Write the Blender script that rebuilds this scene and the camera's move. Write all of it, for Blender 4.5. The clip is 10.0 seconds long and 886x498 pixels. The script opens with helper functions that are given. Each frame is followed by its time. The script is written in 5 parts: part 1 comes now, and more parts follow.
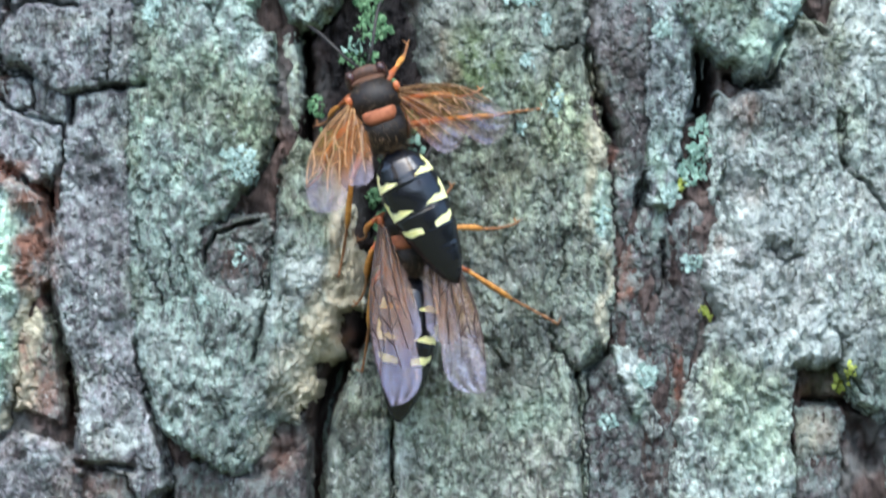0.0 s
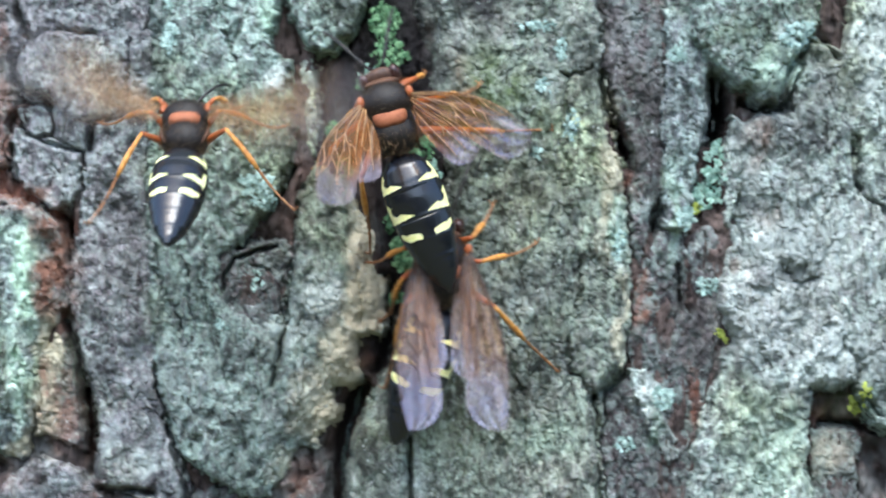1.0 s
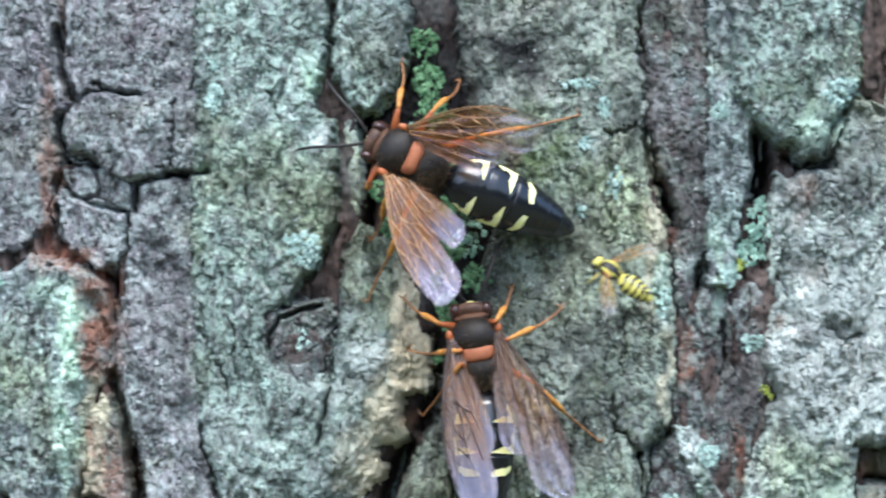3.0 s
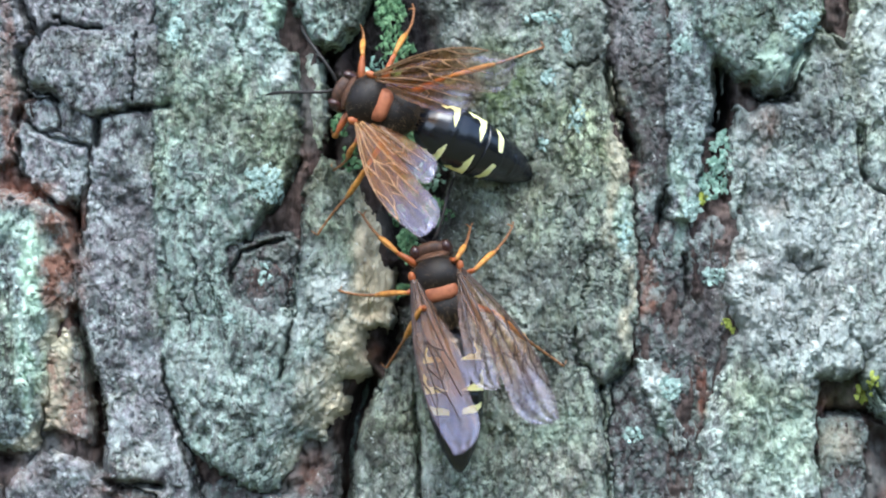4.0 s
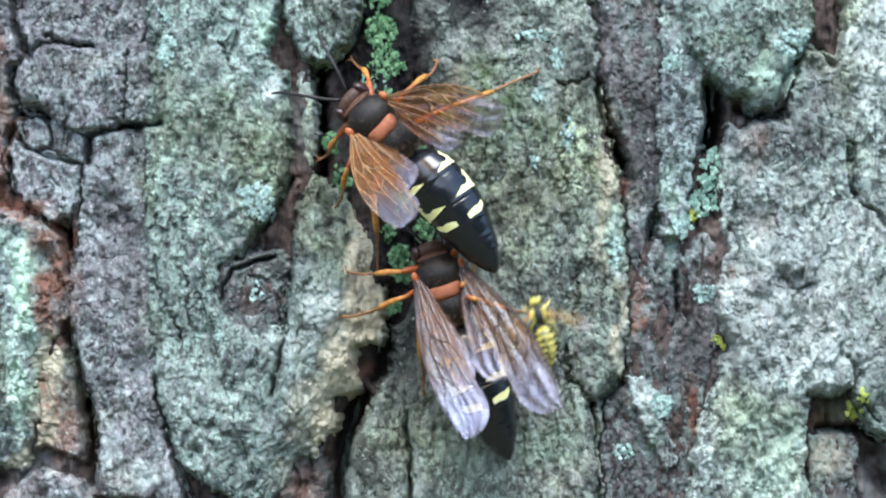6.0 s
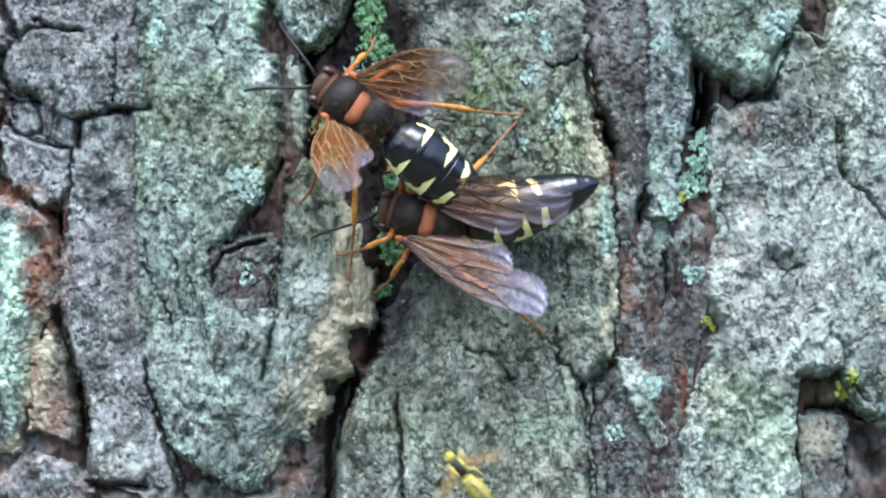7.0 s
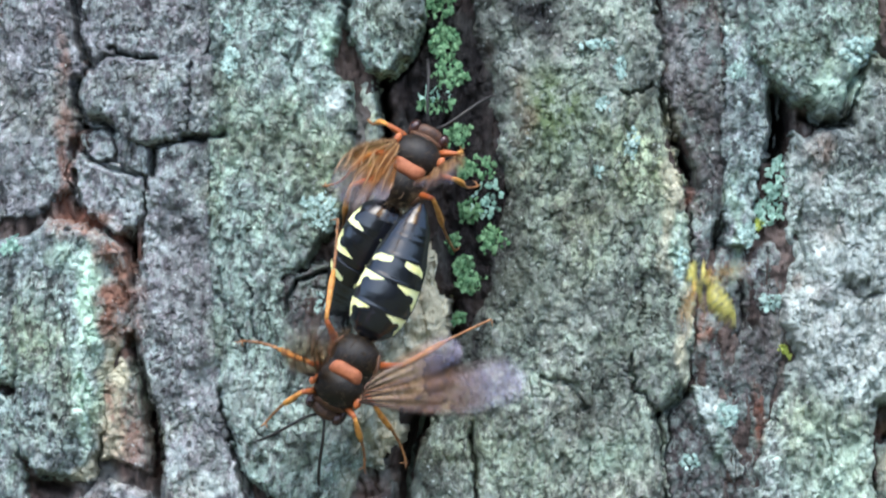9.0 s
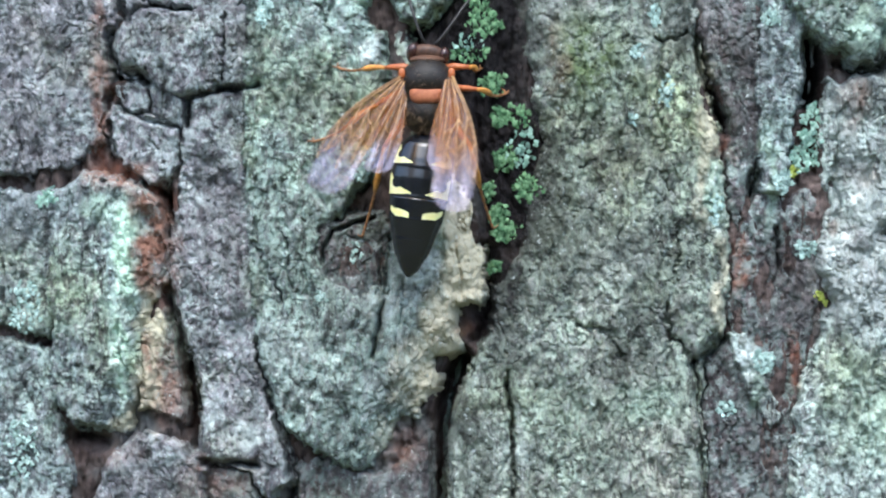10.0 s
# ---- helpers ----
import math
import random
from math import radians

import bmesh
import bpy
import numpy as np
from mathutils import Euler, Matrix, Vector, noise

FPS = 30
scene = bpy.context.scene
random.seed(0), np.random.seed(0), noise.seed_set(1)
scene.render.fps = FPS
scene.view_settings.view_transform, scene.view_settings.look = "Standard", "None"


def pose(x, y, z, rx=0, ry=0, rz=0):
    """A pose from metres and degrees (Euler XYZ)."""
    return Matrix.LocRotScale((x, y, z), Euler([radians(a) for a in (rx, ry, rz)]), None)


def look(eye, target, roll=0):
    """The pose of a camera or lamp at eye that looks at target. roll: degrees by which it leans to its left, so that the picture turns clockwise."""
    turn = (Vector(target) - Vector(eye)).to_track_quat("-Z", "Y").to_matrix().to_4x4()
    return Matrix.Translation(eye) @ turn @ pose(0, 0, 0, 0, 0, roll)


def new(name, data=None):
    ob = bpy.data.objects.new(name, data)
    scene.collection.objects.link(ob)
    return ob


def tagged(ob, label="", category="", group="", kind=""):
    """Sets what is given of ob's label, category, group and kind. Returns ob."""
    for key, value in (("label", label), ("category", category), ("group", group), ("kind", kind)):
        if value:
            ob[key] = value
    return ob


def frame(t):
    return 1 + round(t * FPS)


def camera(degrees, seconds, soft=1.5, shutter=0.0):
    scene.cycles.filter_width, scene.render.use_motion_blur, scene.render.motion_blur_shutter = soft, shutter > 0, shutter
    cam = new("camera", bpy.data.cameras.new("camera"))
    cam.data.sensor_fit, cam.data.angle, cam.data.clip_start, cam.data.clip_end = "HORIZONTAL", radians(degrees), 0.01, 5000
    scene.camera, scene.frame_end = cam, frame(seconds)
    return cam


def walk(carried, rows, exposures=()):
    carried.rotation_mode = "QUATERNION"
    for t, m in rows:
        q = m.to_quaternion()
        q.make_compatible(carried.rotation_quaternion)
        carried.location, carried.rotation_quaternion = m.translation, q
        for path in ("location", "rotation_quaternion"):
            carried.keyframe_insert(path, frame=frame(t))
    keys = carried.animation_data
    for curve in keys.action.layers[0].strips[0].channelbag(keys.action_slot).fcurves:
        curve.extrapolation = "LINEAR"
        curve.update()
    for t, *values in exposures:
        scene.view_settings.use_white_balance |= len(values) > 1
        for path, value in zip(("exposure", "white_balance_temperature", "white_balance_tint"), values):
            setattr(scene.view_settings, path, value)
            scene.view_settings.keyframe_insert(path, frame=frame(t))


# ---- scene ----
# ---- camera: a long lens held by hand, turning to keep the wasps in view ----
TENTH = 0.0001          # the plan's unit: a tenth of a millimetre on the bark
DIST, EYE = 0.5578, 1.5  # from the lens to the bark, and the lens over the ground
cam = camera(16.0, 10.0, soft=2.1, shutter=0.36)
# seconds; the place on the bark at which the lens points (units right of and below the plan's corner); lean; closeness
LOOKS = [
    (0.0, 845.0, 485.0, 0.66, 1.0077),
    (0.3, 835.0, 413.0, 0.68, 1.0040),
    (0.5, 866.8, 455.0, 0.69, 1.0017),
    (0.7, 888.0, 491.0, 0.57, 1.0015),
    (1.0, 814.6, 442.2, 0.39, 1.0012),
    (1.2, 770.0, 437.0, 0.30, 1.0013),
    (1.5, 813.6, 423.4, 0.18, 1.0015),
    (1.7, 804.0, 416.0, 0.10, 1.0000),
    (2.0, 770.8, 544.5, -0.04, 0.9981),
    (2.2, 737.0, 502.0, -0.02, 0.9992),
    (2.5, 749.0, 438.9, -0.00, 1.0007),
    (2.8, 699.0, 365.0, 0.04, 1.0000),
    (3.0, 735.6, 339.3, 0.06, 0.9994),
    (3.2, 798.1, 394.0, -0.09, 0.9970),
    (4.3, 800.9, 457.7, 0.01, 1.0002),
    (4.5, 784.0, 441.0, -0.00, 1.0000),
    (5.0, 778.4, 378.3, 0.03, 0.9985),
    (5.5, 837.3, 432.6, -0.04, 0.9982),
    (5.7, 824.1, 421.0, -0.00, 0.9980),
    (7.0, 836.6, 456.7, -0.35, 0.9963),
    (7.5, 919.2, 383.7, -0.46, 0.9974),
    (7.8, 873.0, 385.0, -0.47, 0.9975),
    (8.0, 845.8, 364.7, -0.47, 0.9976),
    (8.5, 755.7, 376.2, -0.43, 0.9995),
    (9.0, 704.4, 406.7, -0.34, 0.9995),
    (9.2, 692.0, 461.0, -0.42, 1.0000),
    (9.5, 671.1, 499.9, -0.56, 1.0005),
    (10.0, 641.0, 496.7, -0.73, 0.9987),
]


def flat(u, v, y=0.0):
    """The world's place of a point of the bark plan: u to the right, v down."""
    return Vector(((u - 784) * TENTH, y, EYE + (441 - v) * TENTH))


walk(cam, [(t, look((0, -DIST / near, EYE), flat(u, v), lean)) for t, u, v, lean, near in LOOKS],
     [(0.0, 1.80, 5850, 5), (10.0, 1.80, 5850, 5)])

# ---- light: an overcast sky over open woodland ----
world = bpy.data.worlds.new("sky")
scene.world = world
world.use_nodes = True
wn = world.node_tree.nodes
sky = wn.new("ShaderNodeTexSky")
sky.sky_type, sky.sun_disc = "NISHITA", False
sky.sun_elevation, sky.sun_rotation, sky.air_density, sky.dust_density = radians(58), radians(198), 1.0, 3.0
world.node_tree.links.new(sky.outputs[0], wn["Background"].inputs[0])
wn["Background"].inputs[1].default_value = 0.15
sun_data = bpy.data.lights.new("sun", "SUN")
sun_data.energy, sun_data.angle, sun_data.color = 1.2, radians(30), (1.0, 0.96, 0.9)
sun = new("sun", sun_data)
sun.matrix_world = look((0.45, -1.35, 3.8), (0, 0, 1.5))

# ---- materials ----
def material(name):
    m = bpy.data.materials.new(name)
    m.use_nodes = True
    return m, m.node_tree.nodes, m.node_tree.links, m.node_tree.nodes["Principled BSDF"]


def noise_node(n, l, coord, scale, detail=6.0, rough=0.6, stretch=None):
    if stretch:
        mp = n.new("ShaderNodeMapping")
        mp.inputs["Scale"].default_value = stretch
        l.new(coord, mp.inputs["Vector"])
        coord = mp.outputs[0]
    t = n.new("ShaderNodeTexNoise")
    t.inputs["Scale"].default_value, t.inputs["Detail"].default_value, t.inputs["Roughness"].default_value = scale, detail, rough
    l.new(coord, t.inputs["Vector"])
    return t.outputs["Fac"]


def ramp(n, l, fac, *stops):
    r = n.new("ShaderNodeValToRGB")
    e = r.color_ramp.elements
    while len(e) < len(stops):
        e.new(0.5)
    for el, (at, c) in zip(e, stops):
        el.position = at
        el.color = (c, c, c, 1) if isinstance(c, (int, float)) else (*c, 1)
    l.new(fac, r.inputs[0])
    return r.outputs[0]


def mix(n, l, fac, a, b, mode="MIX"):
    x = n.new("ShaderNodeMix")
    x.data_type, x.blend_type = "RGBA", mode
    for socket, value in ((x.inputs[0], fac), (x.inputs[6], a), (x.inputs[7], b)):
        if isinstance(value, (int, float)):
            socket.default_value = value
        elif isinstance(value, tuple):
            socket.default_value = (*value, 1)
        else:
            l.new(value, socket)
    return x.outputs[2]


def times(n, l, a, b):
    x = n.new("ShaderNodeMath")
    x.operation = "MULTIPLY"
    for socket, value in zip(x.inputs, (a, b)):
        if isinstance(value, (int, float)):
            socket.default_value = value
        else:
            l.new(value, socket)
    return x.outputs[0]


def attr(n, name):
    a = n.new("ShaderNodeAttribute")
    a.attribute_name = name
    return a.outputs["Fac"]


def bump(n, l, height, dist, strength=1.0, under=None):
    b = n.new("ShaderNodeBump")
    b.inputs["Distance"].default_value, b.inputs["Strength"].default_value = dist, strength
    l.new(height, b.inputs["Height"])
    if under:
        l.new(under, b.inputs["Normal"])
    return b.outputs[0]


def bark_material(name, dark, mid, light, crust):
    """Weathered bark: grey cork, dark pits, a thin crust of grey-green lichen, rust-brown where the cork has flaked."""
    m, n, l, b = material(name)
    co = n.new("ShaderNodeTexCoord").outputs["Object"]
    big = noise_node(n, l, co, 60, 8, 0.66)
    grain = noise_node(n, l, co, 430, 8, 0.68, (1.0, 1.0, 0.42))
    speck = noise_node(n, l, co, 1300, 5, 0.68)
    col = mix(n, l, ramp(n, l, big, (0.42, 0.0), (0.58, 1.0)), dark, mid)
    col = mix(n, l, ramp(n, l, grain, (0.47, 0.0), (0.62, 0.95)), col, light)
    # dull grey-green crust in clouds and flecks
    cloud = noise_node(n, l, co, 38, 9, 0.72)
    fleck = noise_node(n, l, co, 620, 8, 0.70, (1.0, 1.0, 0.7))
    clouds = ramp(n, l, cloud, (0.38, 0.10), (0.55, 1.0))
    flecks = ramp(n, l, fleck, (0.45, 0.0), (0.53, 1.0))
    col = mix(n, l, times(n, l, clouds, flecks), col, crust)
    # broad olive and violet-brown tints
    tint = noise_node(n, l, co, 24, 5, 0.6)
    col = mix(n, l, ramp(n, l, tint, (0.34, 0.6), (0.47, 0.0)), col, (1.0, 0.82, 0.84), "MULTIPLY")
    col = mix(n, l, ramp(n, l, tint, (0.53, 0.0), (0.66, 0.8)), col, (1.0, 0.98, 0.70), "MULTIPLY")
    # flakes: cells of their own tone, coarse and fine, with frayed outlines
    for size, low, high in ((110, 0.78, 1.22), (260, 0.76, 1.25), (620, 0.86, 1.15)):
        shift = n.new("ShaderNodeTexNoise")
        shift.inputs["Scale"].default_value, shift.inputs["Detail"].default_value = size * 1.5, 4
        l.new(co, shift.inputs["Vector"])
        moved = n.new("ShaderNodeVectorMath")
        moved.operation = "MULTIPLY_ADD"
        moved.inputs[1].default_value = (1.6 / size,) * 3
        l.new(shift.outputs["Color"], moved.inputs[0])
        l.new(co, moved.inputs[2])
        squash = n.new("ShaderNodeMapping")
        squash.inputs["Scale"].default_value = (1.0, 1.0, 0.6)
        l.new(moved.outputs[0], squash.inputs["Vector"])
        cell = n.new("ShaderNodeTexVoronoi")
        cell.inputs["Scale"].default_value = size
        l.new(squash.outputs[0], cell.inputs["Vector"])
        tone = n.new("ShaderNodeSeparateColor")
        l.new(cell.outputs["Color"], tone.inputs[0])
        col = mix(n, l, 1.0, col, ramp(n, l, tone.outputs[0], (0.0, low), (1.0, high)), "MULTIPLY")
    # fine crackle: hair cracks round small scales of cork, broken off here and there
    for size, wide, low in ((240, 0.035, 0.50), (560, 0.05, 0.56)):
        shift = n.new("ShaderNodeTexNoise")
        shift.inputs["Scale"].default_value, shift.inputs["Detail"].default_value = size * 0.9, 5
        l.new(co, shift.inputs["Vector"])
        moved = n.new("ShaderNodeVectorMath")
        moved.operation = "MULTIPLY_ADD"
        moved.inputs[1].default_value = (1.3 / size,) * 3
        l.new(shift.outputs["Color"], moved.inputs[0])
        l.new(co, moved.inputs[2])
        edge = n.new("ShaderNodeTexVoronoi")
        edge.feature = "DISTANCE_TO_EDGE"
        edge.inputs["Scale"].default_value = size
        l.new(moved.outputs[0], edge.inputs["Vector"])
        hair = ramp(n, l, edge.outputs["Distance"], (wide * 0.3, 0.55), (wide, 0.0))
        where = ramp(n, l, noise_node(n, l, co, size * 0.45, 4, 0.6), (low, 0.0), (low + 0.06, 1.0))
        col = mix(n, l, times(n, l, hair, where), col, (0.030, 0.029, 0.030))
    # smoke-dark weathering in streaks along the grain
    streak = noise_node(n, l, co, 150, 8, 0.7, (1.0, 1.0, 0.3))
    col = mix(n, l, ramp(n, l, streak, (0.34, 0.6), (0.45, 0.0)), col, tuple(x * 0.42 for x in dark))
    # bleached, mint, algae-green and rust stains with their own outlines
    broken = ramp(n, l, noise_node(n, l, co, 210, 9, 0.75), (0.40, 0.22), (0.54, 1.0))
    col = mix(n, l, times(n, l, attr(n, "soot"), broken), col, (0.070, 0.066, 0.068))
    col = mix(n, l, times(n, l, attr(n, "pale"), broken), col, (0.50, 0.56, 0.53))
    col = mix(n, l, times(n, l, attr(n, "mint"), broken), col, (0.41, 0.57, 0.44))
    col = mix(n, l, times(n, l, attr(n, "algae"), broken), col, (0.075, 0.105, 0.045))
    col = mix(n, l, times(n, l, attr(n, "straw"), ramp(n, l, noise_node(n, l, co, 330, 8, 0.7, (1.0, 1.0, 0.35)), (0.34, 0.55), (0.56, 1.0))), col, (0.46, 0.43, 0.32))
    col = mix(n, l, times(n, l, attr(n, "rust"), broken), col, (0.20, 0.105, 0.075))
    col = mix(n, l, times(n, l, attr(n, "wet_and_shade"), 0.9), col, (0.014, 0.013, 0.015))
    # pin-holes and soot-black flecks, white grains
    col = mix(n, l, ramp(n, l, speck, (0.32, 0.55), (0.40, 0.0)), col, (0.026, 0.026, 0.026))
    col = mix(n, l, ramp(n, l, noise_node(n, l, co, 900, 5, 0.65), (0.61, 0.0), (0.68, 0.55)), col, (0.52, 0.58, 0.56))
    l.new(col, b.inputs["Base Color"])
    b.inputs["Roughness"].default_value = 0.8
    b.inputs["Specular IOR Level"].default_value = 0.18
    first = bump(n, l, grain, 0.0007)
    l.new(bump(n, l, speck, 0.0003, 1.0, first), b.inputs["Normal"])
    return m


BARK_GREY = bark_material("bark_grey", (0.060, 0.066, 0.068), (0.135, 0.150, 0.155), (0.27, 0.30, 0.31), (0.28, 0.35, 0.33))
BARK_GREEN = bark_material("bark_green", (0.055, 0.064, 0.058), (0.125, 0.145, 0.135), (0.25, 0.285, 0.275), (0.27, 0.35, 0.31))
BARK_PALE = bark_material("bark_pale", (0.066, 0.074, 0.073), (0.155, 0.170, 0.163), (0.31, 0.342, 0.325), (0.335, 0.400, 0.360))
BARK_MAUVE = bark_material("bark_mauve", (0.056, 0.053, 0.059), (0.128, 0.125, 0.136), (0.265, 0.265, 0.28), (0.26, 0.295, 0.29))
BARK_OLIVE = bark_material("bark_olive", (0.060, 0.067, 0.057), (0.136, 0.150, 0.130), (0.275, 0.302, 0.275), (0.28, 0.335, 0.275))
BARK_BROWN = bark_material("bark_brown", (0.045, 0.038, 0.040), (0.095, 0.086, 0.088), (0.15, 0.144, 0.146), (0.16, 0.19, 0.18))


def furrow_material():
    m, n, l, b = material("inner_bark")
    co = n.new("ShaderNodeTexCoord").outputs["Object"]
    fibre = noise_node(n, l, co, 260, 8, 0.65, (1.0, 1.0, 0.25))
    big = noise_node(n, l, co, 60, 6, 0.6)
    col = mix(n, l, ramp(n, l, fibre, (0.36, 0.0), (0.62, 1.0)), (0.032, 0.024, 0.023), (0.15, 0.115, 0.105))
    col = mix(n, l, ramp(n, l, big, (0.50, 0.0), (0.60, 0.8)), col, (0.17, 0.175, 0.17))
    broken = ramp(n, l, noise_node(n, l, co, 240, 8, 0.72), (0.38, 0.15), (0.58, 1.0))
    col = mix(n, l, times(n, l, attr(n, "rust"), broken), col, (0.20, 0.075, 0.045))
    col = mix(n, l, times(n, l, attr(n, "algae"), broken), col, (0.06, 0.10, 0.035))
    # near-black: wet bark, and the deep hole's shade put into the colour
    col = mix(n, l, times(n, l, attr(n, "wet_and_shade"), 0.97), col, (0.008, 0.007, 0.008))
    l.new(col, b.inputs["Base Color"])
    rg = n.new("ShaderNodeMapRange")
    l.new(attr(n, "wet_and_shade"), rg.inputs[0])
    rg.inputs[3].default_value, rg.inputs[4].default_value = 0.85, 0.5
    b.inputs["Specular IOR Level"].default_value = 0.1
    l.new(rg.outputs[0], b.inputs["Roughness"])
    l.new(bump(n, l, noise_node(n, l, co, 800, 6, 0.7), 0.0008, 1.0, bump(n, l, fibre, 0.0016)), b.inputs["Normal"])
    return m


INNER = furrow_material()


def tinted(name, a, c, scale, rough=0.6, spec=0.4, relief=0.0001):
    """A surface of two near tones with a fine relief."""
    m, n, l, b = material(name)
    co = n.new("ShaderNodeTexCoord").outputs["Object"]
    f = noise_node(n, l, co, scale, 5, 0.6)
    l.new(mix(n, l, ramp(n, l, f, (0.35, 0.0), (0.65, 1.0)), a, c), b.inputs["Base Color"])
    b.inputs["Roughness"].default_value, b.inputs["Specular IOR Level"].default_value = rough, spec
    l.new(bump(n, l, noise_node(n, l, co, scale * 3, 3), relief, 0.6), b.inputs["Normal"])
    return m


def varied(name, a, c, rough=0.7):
    """Lichen and moss: each lobe a tone of its own."""
    m, n, l, b = material(name)
    g = n.new("ShaderNodeNewGeometry")
    co = n.new("ShaderNodeTexCoord").outputs["Object"]
    tone = mix(n, l, g.outputs["Random Per Island"], a, c)
    l.new(mix(n, l, ramp(n, l, noise_node(n, l, co, 1800, 4), (0.4, 0.0), (0.6, 0.5)), tone, tuple(x * 0.55 for x in a)), b.inputs["Base Color"])
    b.inputs["Roughness"].default_value, b.inputs["Specular IOR Level"].default_value = rough, 0.25
    return m


LICHEN = varied("lichen_mint", (0.23, 0.34, 0.30), (0.43, 0.56, 0.52))
LICHEN_GREEN = varied("lichen_green", (0.15, 0.27, 0.21), (0.36, 0.52, 0.44))
LICHEN_YELLOW = varied("lichen_yellow", (0.30, 0.36, 0.06), (0.50, 0.56, 0.14))
MOSS = varied("moss_green", (0.04, 0.11, 0.045), (0.19, 0.33, 0.17))
CHITIN = tinted("black_chitin", (0.004, 0.0045, 0.007), (0.007, 0.008, 0.012), 900, 0.22, 0.65, 0.00003)
YELLOW = tinted("yellow_mark", (0.80, 0.78, 0.30), (0.86, 0.85, 0.48), 700, 0.4, 0.4, 0.00003)
THORAX = tinted("thorax_brown", (0.005, 0.004, 0.0035), (0.014, 0.009, 0.006), 2500, 0.5, 0.3, 0.0001)
for velvet, tone in ((THORAX, (0.30, 0.20, 0.12)),):
    shade = velvet.node_tree.nodes["Principled BSDF"]
    shade.inputs["Sheen Weight"].default_value, shade.inputs["Sheen Roughness"].default_value = 0.08, 0.35
    shade.inputs["Sheen Tint"].default_value = (*tone, 1)
HAIR = tinted("hair_tan", (0.09, 0.055, 0.03), (0.18, 0.12, 0.06), 900, 0.6, 0.3)
SCUTEL = tinted("rust_orange", (0.22, 0.07, 0.032), (0.31, 0.11, 0.05), 1500, 0.6, 0.3, 0.0001)
COLLAR = tinted("collar_rust", (0.05, 0.024, 0.014), (0.10, 0.045, 0.022), 1500, 0.65, 0.3, 0.0001)
FACE = tinted("head_rust", (0.03, 0.015, 0.010), (0.085, 0.04, 0.022), 1200, 0.55, 0.35)
EYE_MAT = tinted("eye_maroon", (0.022, 0.010, 0.009), (0.05, 0.02, 0.016), 2000, 0.25, 0.5, 0.00002)
FEMUR = tinted("leg_rust", (0.24, 0.058, 0.016), (0.34, 0.10, 0.026), 900, 0.4, 0.4)
TIBIA = tinted("leg_amber", (0.30, 0.11, 0.018), (0.58, 0.28, 0.06), 1100, 0.48, 0.4)
TARSUS = tinted("foot_brown", (0.14, 0.06, 0.028), (0.34, 0.16, 0.06), 1300, 0.5, 0.35)
FEELER = tinted("feeler_black", (0.010, 0.009, 0.009), (0.022, 0.018, 0.016), 900, 0.5, 0.35)
VEIN = tinted("vein_brown", (0.022, 0.014, 0.012), (0.05, 0.028, 0.02), 900, 0.5, 0.4)
VEIN_AMBER = tinted("vein_amber", (0.12, 0.06, 0.025), (0.34, 0.20, 0.09), 900, 0.4, 0.5)
HORNET_YELLOW = tinted("bright_yellow", (0.46, 0.40, 0.06), (0.58, 0.52, 0.13), 1500, 0.4, 0.4)
LEGYEL = tinted("leg_yellow", (0.62, 0.50, 0.10), (0.72, 0.62, 0.2), 1500, 0.45, 0.4)


